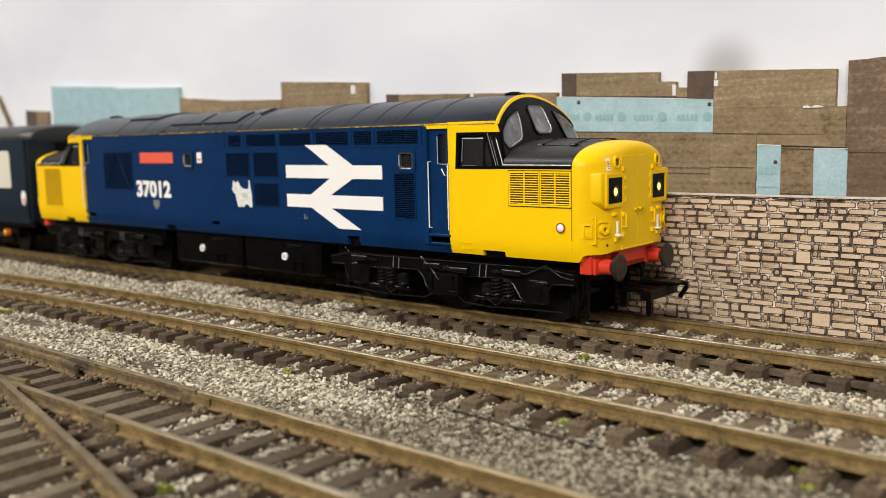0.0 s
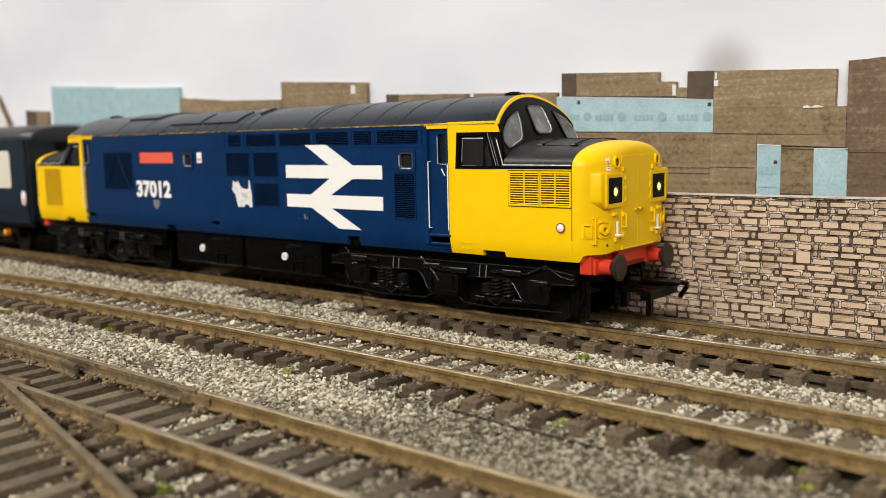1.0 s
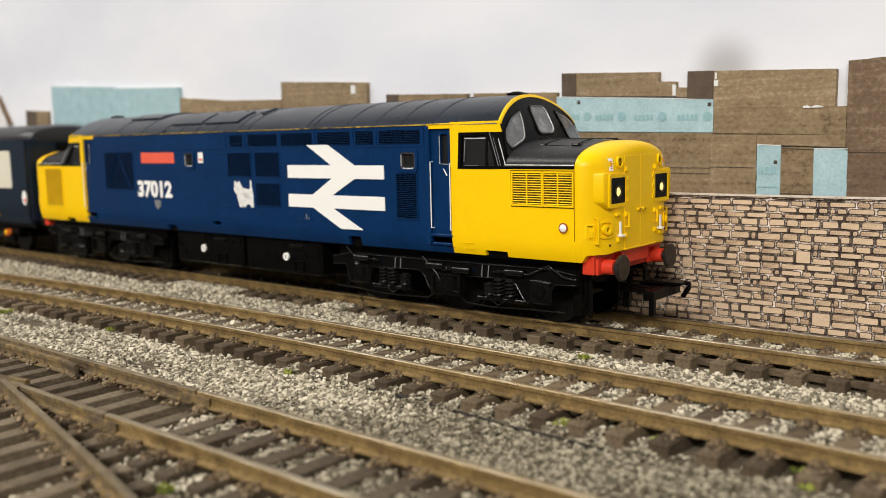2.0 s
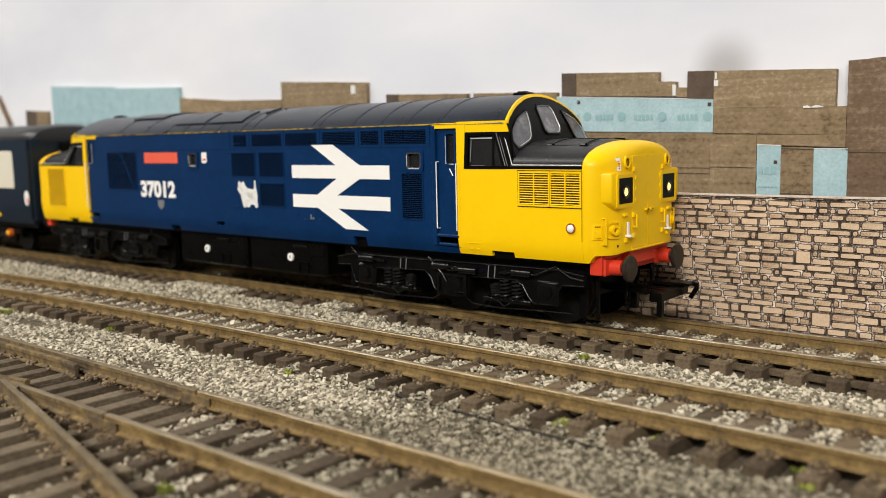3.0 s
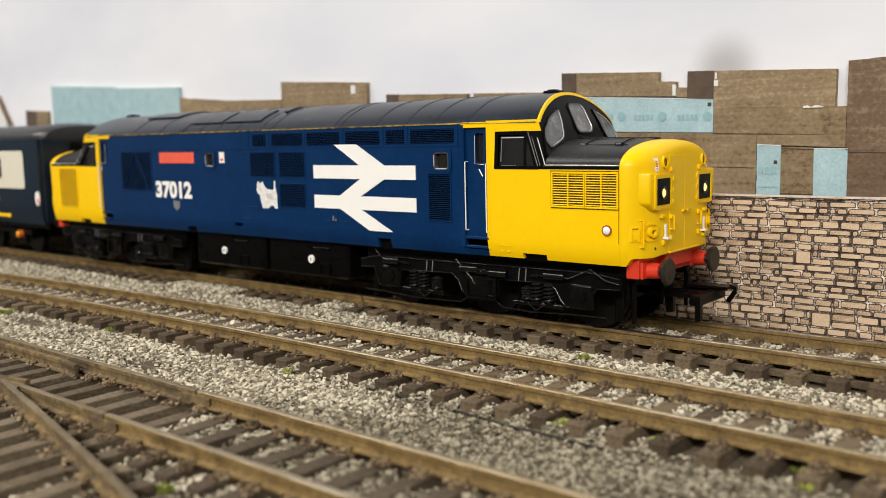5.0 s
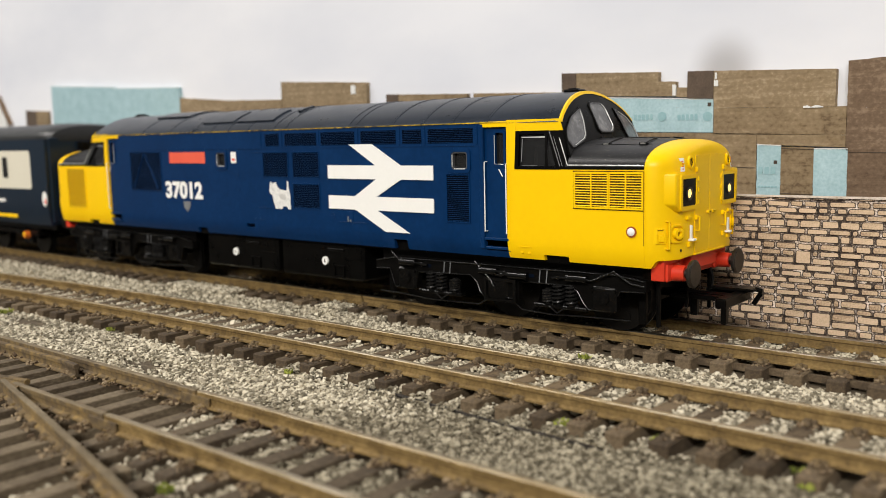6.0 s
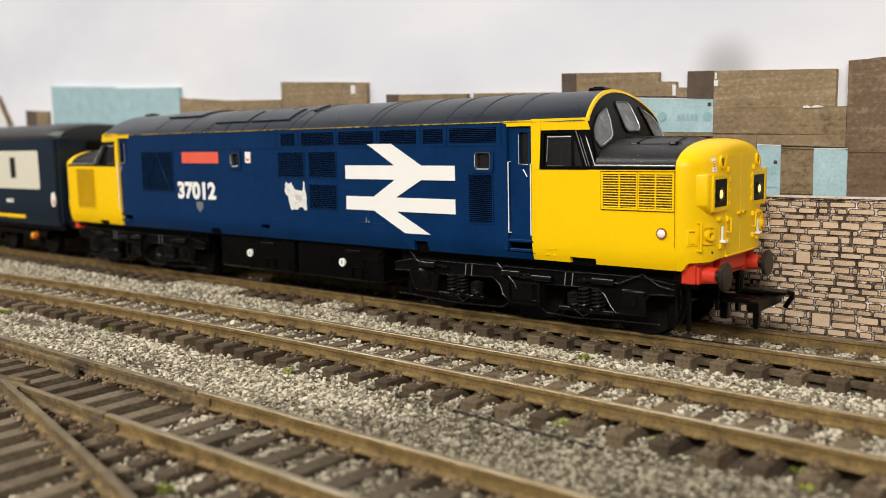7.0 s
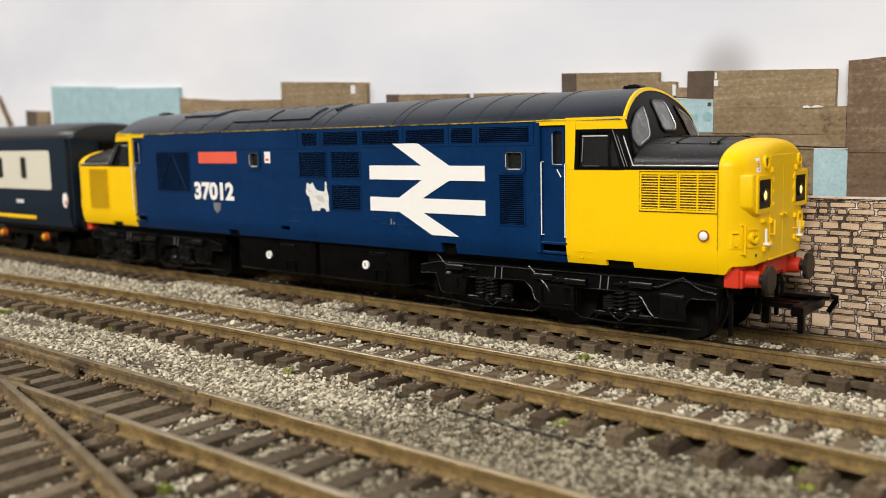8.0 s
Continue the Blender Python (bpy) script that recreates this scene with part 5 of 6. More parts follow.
def bogie_parts(loco, xc, m):
    """Side frames with springs, axle boxes, brake gear; wheels returned to be turned."""
    wheels = []
    for s in (-1, 1):
        bm = bmesh.new()
        y0, y1 = s * 14.0, s * 15.6
        top = [(-36.8, 11.5), (-31.0, 12.6), (31.0, 13.1), (37.6, 12.2), (37.6, 9.8), (32.0, 9.5), (30.4, 7.4), (29.9, 5.2), (24.6, 5.0), (23.4, 6.4), (21.9, 8.7), (20.0, 9.6), (6.7, 9.5), (6.7, 5.5), (-2.7, 5.3), (-3.8, 6.2), (-4.6, 8.3), (-6.6, 9.8), (-22.6, 9.3), (-23.3, 5.3), (-30.3, 5.1), (-30.9, 6.9), (-31.8, 9.5), (-36.8, 9.3)]
        prism(bm, [(xc + m * a, z) for a, z in top], side3, y0, y1)
        fr = part("bogie_frame", bm, M_FRAME, loco, "black bogie side frame")
        bm = bmesh.new()
        wire(bm, [(xc + m * a, s * 15.75, z) for a, z in ((-36.6, 11.3), (-31.0, 12.4), (31.0, 12.9), (37.4, 12.0))], 0.2)
        wire(bm, [(xc + m * a, s * 15.75, z) for a, z in ((37.4, 9.9), (32.0, 9.6), (30.5, 7.4), (30.0, 5.3), (24.5, 5.1), (23.3, 6.4), (21.8, 8.8), (20.0, 9.75), (6.9, 9.65))], 0.17)
        wire(bm, [(xc + m * a, s * 15.75, z) for a, z in ((6.5, 5.6), (-2.8, 5.4), (-3.9, 6.3), (-4.7, 8.4), (-6.6, 9.95), (-22.5, 9.45), (-23.4, 5.4), (-30.2, 5.2), (-31.0, 6.9), (-31.9, 9.6), (-36.6, 9.4))], 0.17)
        part("frame_lip", bm, M_GLINT, fr)
        # coil springs with bottom plank
        for a in (-18.8, -15.8, -11.7, 14.3, 16.9, 20.1):
            bm = bmesh.new()
            pts = []
            small = a in (-11.7, 14.3)
            zt, zb = (8.4, 5.6) if small else (9.6, 5.4)
            turns = 5
            for k in range(turns * 10 + 1):
                u = k / (turns * 10)
                pts.append((xc + m * a + 1.25 * math.cos(u * turns * math.tau), s * 15.2 + 1.25 * math.sin(u * turns * math.tau), zb + (zt - zb) * u))
            wire(bm, pts, 0.27, 5)
            rod(bm, (xc + m * a, s * 15.2, zb - 0.3), (xc + m * a, s * 15.2, zt + 0.3), 0.7, 8)
            part("coil_spring", bm, M_SPRING, fr)
        bm = bmesh.new()
        wire(bm, [(xc + m * a, s * 15.0, z) for a, z in ((-36.1, 3.6), (-29.3, 3.5), (-19.5, 2.9), (-4.9, 3.2), (-2.0, 4.8))], 0.2)
        wire(bm, [(xc + m * a, s * 15.0, z) for a, z in ((5.0, 4.8), (7.3, 3.2), (14.6, 2.9), (24.5, 3.4), (34.0, 3.6))], 0.2)
        for a in (-16.0, 17.5):
            box(bm, xc + m * a - 6.6, xc + m * a + 6.6, s * 15.0 - 1.0, s * 15.0 + 1.0, 4.5, 5.3, 0.15)
        part("equalising_beam", bm, M_GLINT, fr)
        for a in (-26.3 * m, 0.9 * m, 28.2 * m):
            bm = bmesh.new()
            box(bm, xc + a - 2.9, xc + a + 2.9, s * 14.8 - 1.2, s * 14.8 + 1.2, 4.9, 10.2, 0.4)
            if abs(a) > 5:
                rod(bm, (xc + a, s * 15.4, 7.8), (xc + a, s * 16.4, 7.8), 1.6, 14, 1.3)
                rod(bm, (xc + a + 0.5, s * 16.2, 8.6), (xc + a + 0.5, s * 16.6, 8.6), 0.6, 10)
            part("axle_box", bm, M_GLINT, fr)
            for dx, z in ((-2.4, 5.4), (2.4, 5.4), (-2.5, 9.4), (2.5, 9.4)):
                bm = bmesh.new()
                rod(bm, (xc + a + dx, s * 15.5, z), (xc + a + dx, s * 16.3, z), 0.42, 8, 0.3)
                part("frame_bolt", bm, M_GLINT, fr)
        # open box between the middle legs, hangers under the springs, slots in the frame
        bm = bmesh.new()
        ring_frame(bm, [(xc + m * a, z) for a, z in ((-2.4, 4.6), (6.4, 4.6), (6.4, 9.9), (-2.4, 9.9))], [(xc + m * a, z) for a, z in ((-1.7, 5.2), (5.6, 5.2), (5.6, 9.2), (-1.7, 9.2))], side3, s * 15.4, s * 16.4)
        part("centre_hanger", bm, M_GLINT, fr)
        for a in (-15.2, 17.0):
            bm = bmesh.new()
            wire(bm, [(xc + m * (a - 2.2), s * 15.9, 5.0), (xc + m * a, s * 16.0, 3.6), (xc + m * (a + 2.2), s * 15.9, 5.0)], 0.2)
            part("spring_hanger", bm, M_GLINT, fr)
        # near-black inlays give the frame slots their shade as colour
        for a in (-20.5, 9.0, 20.5):
            bm = bmesh.new()
            prism(bm, rounded(*sorted((xc + m * a - 1.9, xc + m * a + 1.9)), 10.7, 11.5, 0.38, 3), side3, s * 15.5, s * 15.68)
            part("frame_slot", bm, M_SLOT, fr)
        # brake cylinders, pipes and brackets
        for a, f, z in ((-28.0, 1, 11.6), (24.5, -1, 11.5), (-3.6, 1, 11.4), (9.5, -1, 10.9)):
            bm = bmesh.new()
            x = xc + m * a
            g = f * m
            rod(bm, (x, s * 16.2, z), (x + g * 5.0, s * 16.2, z), 0.85, 12)
            rod(bm, (x + g * 5.0, s * 16.2, z), (x + g * 8.6, s * 16.2, z - 0.3), 0.35, 8)
            box(bm, x + g * 7.0 - 0.3, x + g * 7.0 + 0.3, s * 16.2 - 0.4, s * 16.2 + 0.4, z - 0.7, z + 0.3, 0.1)
            part("brake_cylinder", bm, M_GLINT, fr)
        for pipe in ([(-30.7, 16.5, 14.2), (-27.7, 16.5, 11.7)], [(37.4, 16.0, 11.0), (34.5, 16.5, 11.6), (31.0, 16.5, 13.6)], [(31.2, 16.6, 13.8), (25.7, 16.6, 11.4), (24.0, 16.6, 11.5)], [(-4.9, 16.4, 13.4), (-0.4, 16.4, 9.4), (0.4, 16.4, 8.0)]):
            bm = bmesh.new()
            wire(bm, [(xc + m * a, s * y, z) for a, y, z in pipe], 0.22)
            part("brake_pipe", bm, M_GLINT, fr)
        for a in (-14.3, -12.5, 12.6, 14.4):
            bm = bmesh.new()
            wire(bm, [(xc + m * a, s * 15.8, 12.6), (xc + m * a - 0.3, s * 15.8, 9.8)], 0.13)
            part("frame_strap", bm, M_RUBBER, fr, "thin grey frame straps")
        for a in (-35.0, 35.0):
            bm = bmesh.new()
            box(bm, xc + a - 0.8, xc + a + 0.8, s * 11.6 - 0.8, s * 11.6 + 0.8, 2.4, 11.5, 0.3)
            part("sand_box", bm, M_FRAME, fr)
    bm = bmesh.new()
    box(bm, xc - 34, xc + 34, -7.0, 7.0, 6.0, 14.0)
    box(bm, xc - 36, xc + 36, -13.8, 13.8, 11.0, 14.6)
    part("bogie_block", bm, M_FRAME, loco, smooth=0)
    for a in (-26.3 * m, 0.9 * m, 28.2 * m):
        bm = bmesh.new()
        for s in (-1, 1):
            y0, y1, y2 = s * 6.9, s * 7.5, s * 9.3
            rod(bm, (0, y0, 0), (0, y1, 0), 8.1, 32)
            rod(bm, (0, y1, 0), (0, y2, 0), 7.5, 32)
            for k in range(6):
                u = math.tau * k / 6
                rod(bm, (4.6 * math.cos(u), y2, 4.6 * math.sin(u)), (4.6 * math.cos(u), y2 + s * 0.25, 4.6 * math.sin(u)), 0.9, 8)
        rod(bm, (0, -12, 0), (0, 12, 0), 1.0, 10)
        w = part("wheelset", bm, M_WHEEL, loco, "dark steel wheelset on the rails", at=(xc + a, 0, 7.5))
        wheels.append((w, (xc + a, 0, 7.5)))
    return wheels


def letters(loco, text, x0, z0, height, width, material, side):
    """Painted lettering laid on the body side, made into a mesh."""
    cu = bpy.data.curves.new("running_number", "FONT")
    cu.body = text
    cu.extrude = 0.02
    cu.offset = 0.045
    ob = bpy.data.objects.new("running_number", cu)
    scene.collection.objects.link(ob)
    dg = bpy.context.evaluated_depsgraph_get()
    me = bpy.data.meshes.new_from_object(ob.evaluated_get(dg))
    bpy.data.objects.remove(ob)
    xs = [v.co.x for v in me.vertices]
    ys = [v.co.y for v in me.vertices]
    kx, ky = width / (max(xs) - min(xs)), height / (max(ys) - min(ys))
    for v in me.vertices:
        a, b, c = (v.co.x - min(xs)) * kx, (v.co.y - min(ys)) * ky, v.co.z
        v.co = (x0 + a) * S, side * (HW + 0.05 + c) * S, (z0 + b) * S
    me.materials.clear()
    me.materials.append(material)
    n = new("running_number", me)
    n.parent = loco
    return tagged(n, "white painted running number")


def build_loco():
    loco = thing("diesel_locomotive", "blue and yellow model diesel locomotive on the track", "locomotive")
    build_cab(loco, True)
    build_cab(loco, False)
    # blue body sides with openings
    wins = [(-136.6, -132.0, 34.3, 38.8), (-48.7, -43.6, 34.0, 38.5)]
    for s in (-1, 1):
        bm = bmesh.new()
        plate(bm, (-LEN + 39.4, -39.4), (14.9, 44.4), wins + [(-67.4, -63.0, 14.9, 17.2), (-148.0, -143.4, 14.9, 16.4), (-124.0, -120.4, 17.6, 18.6)], s)
        sd = part("body_side", bm, M_BLUE, loco, "blue painted body side")
        for xs in ((-LEN + 32.6, -LEN + 39.6), (-39.6, -32.6)):
            bm = bmesh.new()
            plate(bm, xs, (14.9, 16.4), [], s)
            part("sill_panel", bm, M_BLUE, loco)
        for x0, x1, z0, z1 in wins:
            bm = bmesh.new()
            ring_frame(bm, rounded(x0 - 0.55, x1 + 0.55, z0 - 0.5, z1 + 0.5, 0.9, 3), rounded(x0 + 0.25, x1 - 0.25, z0 + 0.25, z1 - 0.25, 0.7, 3), side3, s * (HW - 0.5), s * (HW + 0.28))
            wf = part("body_window", bm, M_BLUE, loco, "small body side window")
            bm = bmesh.new()
            ring_frame(bm, rounded(x0 + 0.2, x1 - 0.2, z0 + 0.2, z1 - 0.2, 0.7, 3), rounded(x0 + 0.6, x1 - 0.6, z0 + 0.6, z1 - 0.6, 0.5, 3), side3, s * (HW - 0.7), s * (HW + 0.1))
            part("gasket", bm, M_SEAL, wf)
            # pale strips on two sides paint the highlight of the gasket
            bm = bmesh.new()
            box(bm, x0 + 0.25, x0 + 0.5, *sorted((s * (HW - 0.2), s * (HW + 0.16))), z0 + 0.9, z1 - 0.9, 0.05)
            box(bm, x0 + 0.9, x1 - 0.9, *sorted((s * (HW - 0.2), s * (HW + 0.16))), z0 + 0.25, z0 + 0.5, 0.05)
            part("gasket_glint", bm, M_BEAD, wf)
            bm = bmesh.new()
            box(bm, x0, x1, s * (HW - 0.75) - 0.08, s * (HW - 0.75) + 0.08, z0, z1)
            part("pane", bm, M_GLASS, wf, "dark glazing")
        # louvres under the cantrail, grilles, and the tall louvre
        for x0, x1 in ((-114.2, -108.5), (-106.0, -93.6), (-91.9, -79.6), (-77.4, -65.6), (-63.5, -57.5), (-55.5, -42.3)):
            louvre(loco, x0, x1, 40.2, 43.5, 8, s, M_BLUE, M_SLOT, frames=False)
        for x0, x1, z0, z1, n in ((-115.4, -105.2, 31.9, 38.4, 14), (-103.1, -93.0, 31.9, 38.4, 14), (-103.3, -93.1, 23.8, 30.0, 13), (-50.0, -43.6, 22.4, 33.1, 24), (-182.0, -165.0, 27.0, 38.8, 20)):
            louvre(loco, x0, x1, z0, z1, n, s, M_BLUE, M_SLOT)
        bm = bmesh.new()
        for x in (-116.0, -107.3, -92.75, -78.5, -64.5, -56.5, -41.2):
            box(bm, x - 0.2, x + 0.2, s * HW - 0.16, s * HW + 0.16, 39.9, 44.2, 0.05)
        box(bm, -195, -40, s * HW - 0.1, s * HW + 0.1, 39.5, 39.66)
        box(bm, -40.5, -39.5, s * HW - 0.2, s * HW + 0.22, 16.6, 44.2, 0.15)
        part("body_rib", bm, M_BLUE, sd)
        bm = bmesh.new()
        for xa, xb in ((-180.5, -174.0), (-167.0, -173.5)):
            wire(bm, [(xa, s * (HW + 0.16), 27.6), (xb, s * (HW + 0.16), 38.4)], 0.16)
        part("grille_brace", bm, M_BLUE, sd)
        # yellow cantrail line
        bm = bmesh.new()
        box(bm, -LEN + 33, -33, s * (HW + 0.02) - 0.14, s * (HW + 0.02) + 0.14, 44.42, 44.64)
        for xs in ((-40.3, -33.1), (-LEN + 33.1, -LEN + 40.3)):
            b2 = bmesh.new()
            box(b2, *xs, *sorted((s * (HW - 0.5), s * (HW + 0.06))), 43.5, 44.72, 0.06)
            part("door_lintel", b2, M_YELLOW, loco, "yellow band over the cab door")
        part("cantrail_stripe", bm, M_CHIP, loco, "thin yellow cantrail stripe")
        # double arrow mark
        mark = [(-89.5, 31.7), (-72.5, 31.7), (-79.9, 27.4), (-89.5, 27.4), (-89.5, 24.0), (-79.9, 24.0), (-69.7, 18.9), (-61.8, 18.9), (-72.3, 24.0), (-54.0, 24.0), (-54.0, 27.4), (-72.4, 27.4), (-64.2, 31.7), (-54.0, 31.7), (-54.0, 35.1), (-64.2, 35.1), (-73.6, 40.3), (-81.6, 40.3), (-72.6, 35.1), (-89.5, 35.1)]
        bm = bmesh.new()
        prism(bm, mark, side3, s * (HW - 0.1), s * (HW + 0.2))
        part("double_arrow_mark", bm, M_WHITE, loco, "large white double arrow mark", smooth=0)
        # small white terrier mark
        dog = [(2, 9), (5, 3), (9, 7), (14, 7), (17, 3), (20, 9), (23, 15), (27, 19), (35, 21), (45, 22), (47, 12), (47, 3), (49, 1), (51, 4), (51, 16), (53, 25), (55, 36), (54, 48), (55, 62), (48, 63), (46, 58), (42, 56), (35, 57), (33, 62), (27, 63), (25, 60), (22, 63), (15, 63), (13, 54), (10, 44), (9, 34), (4, 31), (0, 23), (2, 16)]
        dog = [(-113.4 + a * 0.16, 31.0 - b * 0.125) for a, b in dog]
        bm = bmesh.new()
        prism(bm, dog, side3, s * (HW - 0.1), s * (HW + 0.05))
        em = part("dog_emblem", bm, M_DOG, loco, "small white dog emblem", smooth=0)
        for pts in ([(-109.4, 27.0), (-108.2, 27.4), (-106.8, 27.0), (-106.2, 26.0), (-107.4, 25.6), (-108.8, 25.9)], [(-112.4, 28.9), (-111.5, 28.6), (-111.2, 28.0), (-112.0, 28.0)]):
            bm = bmesh.new()
            prism(bm, pts, side3, s * (HW - 0.1), s * (HW + 0.09))
            part("emblem_shade", bm, M_GREYPRINT, em, smooth=0)
        bm = bmesh.new()
        prism(bm, [(-160.0, 35.5), (-142.0, 35.5), (-142.0, 38.8), (-160.0, 38.8)], side3, s * (HW - 0.1), s * (HW + 0.12))
        part("nameplate", bm, M_PLATE, loco, "red-orange nameplate", smooth=0)
        bm = bmesh.new()
        prism(bm, [(-129.7, 35.6), (-127.3, 35.6), (-127.3, 38.7), (-129.7, 38.7)], side3, s * (HW - 0.1), s * (HW + 0.06))
        nt = part("data_panel", bm, M_WHITE, loco, "small white data panel", smooth=0)
        bm = bmesh.new()
        box(bm, -129.2, -127.8, *sorted((s * HW, s * (HW + 0.1))), 36.2, 36.9)
        part("data_mark", bm, M_PLATE, nt, smooth=0)
        # small crest of bars below the number
        bm = bmesh.new()
        prism(bm, [(-154.0, 24.0), (-150.4, 24.0), (-150.6, 22.2), (-152.2, 20.9), (-153.8, 22.2)], side3, s * (HW - 0.1), s * (HW + 0.05))
        part("depot_crest", bm, M_RUBBER, loco, "small grey crest", smooth=0)
        # little fittings on the side
        for x, z, w, h in ((-127.5, 32.0, 1.3, 0.5), (-127.5, 30.9, 1.3, 0.5), (-127.0, 28.0, 0.8, 0.4), (-114.5, 28.5, 1.2, 0.5), (-89.0, 21.6, 1.5, 0.6), (-89.0, 22.6, 1.5, 0.4), (-118.5, 23.2, 5.5, 0.3), (-120, 38.4, 5.2, 0.25), (-120.5, 19.9, 4.6, 0.3), (-86, 20.6, 10, 0.22)):
            bm = bmesh.new()
            box(bm, x, x + w, s * HW - 0.1, s * HW + 0.16, z, z + h, 0.04)
            part("side_fitting", bm, M_BLUE, sd)
        bm = bmesh.new()
        prism(bm, rounded(-83.4, -80.9, 20.2, 23.4, 0.3, 2), side3, s * (HW - 0.1), s * (HW + 0.1))
        ff = part("filler_flap", bm, M_BLUE, loco, "blue filler flap with pale marks")
        bm = bmesh.new()
        box(bm, -82.9, -82.5, *sorted((s * HW, s * (HW + 0.14))), 20.8, 22.2)
        box(bm, -82.0, -81.6, *sorted((s * HW, s * (HW + 0.14))), 20.8, 21.4)
        part("filler_mark", bm, M_RUBBER, ff, smooth=0)
    letters(loco, "37012", -163.0, 24.7, 5.3, 19.0, M_WHITE, -1)
    # roof shell with ribs and panels
    bm = bmesh.new()
    loft(bm, [roof_ring(x) for x in (-LEN + 22, -LEN + 33, -150, -114, -80, -33, -22)], close=False, cap=False)
    for v in bm.verts:
        if v.co.x > -23 or v.co.x < -LEN + 23:
            f = v.co.x > -100
            v.co.y *= TAPER
            sx = screen_x(v.co.y, v.co.z) - 0.4
            v.co.x = sx if f else -LEN - sx
    roof = part("roof", bm, M_ROOF, loco, "dark grey curved roof")
    for x in RIBS:
        bm = bmesh.new()
        r1, r2 = roof_ring(x - 0.2, 6, 174, 0.12), roof_ring(x + 0.2, 6, 174, 0.12)
        r0, r3 = roof_ring(x - 0.3, 6, 174, -0.1), roof_ring(x + 0.3, 6, 174, -0.1)
        loft(bm, [r0, r1, r2, r3], close=False, cap=False)
        part("roof_rib", bm, M_ROOF, roof)
    for x0, x1 in ((-147.0, -131.6), (-130.4, -114.0)):
        for a0, a1 in ((38, 66), (114, 142)):
            bm = bmesh.new()
            loft(bm, [roof_ring(x0, a0, a1, -0.1, 6), roof_ring(x0 + 0.3, a0, a1, 0.45, 6), roof_ring(x1 - 0.3, a0, a1, 0.45, 6), roof_ring(x1, a0, a1, -0.1, 6)], close=False, cap=False)
            part("roof_panel", bm, M_ROOF, roof)
    for x0, x1, a0, a1 in ((-109.0, -107.6, 58, 76), (-178, -160, 60, 120)):
        bm = bmesh.new()
        loft(bm, [roof_ring(x0, a0, a1, -0.1, 8), roof_ring(x0 + 0.3, a0, a1, 0.5, 8), roof_ring(x1 - 0.3, a0, a1, 0.5, 8), roof_ring(x1, a0, a1, -0.1, 8)], close=False, cap=False)
        part("roof_hatch", bm, M_ROOF, roof)
    for x in (-26.8, -LEN + 26.8):
        bm = bmesh.new()
        box(bm, x - 2.0, x + 2.0, -1.8, 1.8, 50.6, 51.6, 0.3)
        box(bm, x - 1.2, x + 0.9, -1.0, 1.0, 51.4, 51.85, 0.15)
        part("roof_horn_box", bm, M_BLACK, roof)
    bm = bmesh.new()
    for xr in RIBS[:4]:
        for k in range(10, 168, 5):
            p = roof_ring(xr, k, k + 1, 0.06, 1)[0]
            box(bm, p[0] - 0.62, p[0] - 0.42, p[1] - 0.1, p[1] + 0.1, p[2] - 0.1, p[2] + 0.08, 0.04)
    part("roof_rivets", bm, M_ROOF, roof, smooth=0)
    # underframe, tanks and battery boxes
    bm = bmesh.new()
    box(bm, -LEN + 2, -2, -16.0, 16.0, 14.4, 16.6)
    part("underframe", bm, M_BLACK, loco, smooth=0)
    for x0, x1 in ((-145.5, -113.2), (-111.4, -79.6)):
        bm = bmesh.new()
        box(bm, x0, x1, -16.0, 16.0, 5.2, 14.6, 0.6)
        tank = part("fuel_tank", bm, M_BLACK, loco, "black tank box under the body")
        for s in (-1, 1):
            bm = bmesh.new()
            xx = x0 + 21.0
            box(bm, xx - 2, xx + 4, s * 16.0 - 0.4, s * 16.0 + 0.4, 12.6, 13.3, 0.15)
            ring_frame(bm, [(xx, 5.8), (xx + 4, 5.8), (xx + 4, 9.0), (xx, 9.0)], [(xx + 0.4, 6.2), (xx + 3.6, 6.2), (xx + 3.6, 8.6), (xx + 0.4, 8.6)], side3, s * 15.9, s * 16.4)
            box(bm, x1 - 6.5, x1 - 0.6, s * 16.0 - 0.3, s * 16.0 + 0.3, 10.6, 14.2, 0.2)
            part("tank_step", bm, M_BLACK, tank)
            bm = bmesh.new()
            xc = -131.4 if x0 < -120 else -93.5
            rod(bm, (xc, s * 15.9, 9.9), (xc, s * 16.5, 9.9), 1.1, 18)
            cap = part("filler_cap", bm, M_WHITE, tank, "white round filler cap")
            bm = bmesh.new()
            box(bm, xc - 0.12, xc + 0.12, *sorted((s * 16.4, s * 16.6)), 9.5, 10.4)
            part("cap_slot", bm, M_STEEL, cap, smooth=0)
    wheels = bogie_parts(loco, -38.6, 1) + bogie_parts(loco, -LEN + 38.6, -1)
    return loco, wheels


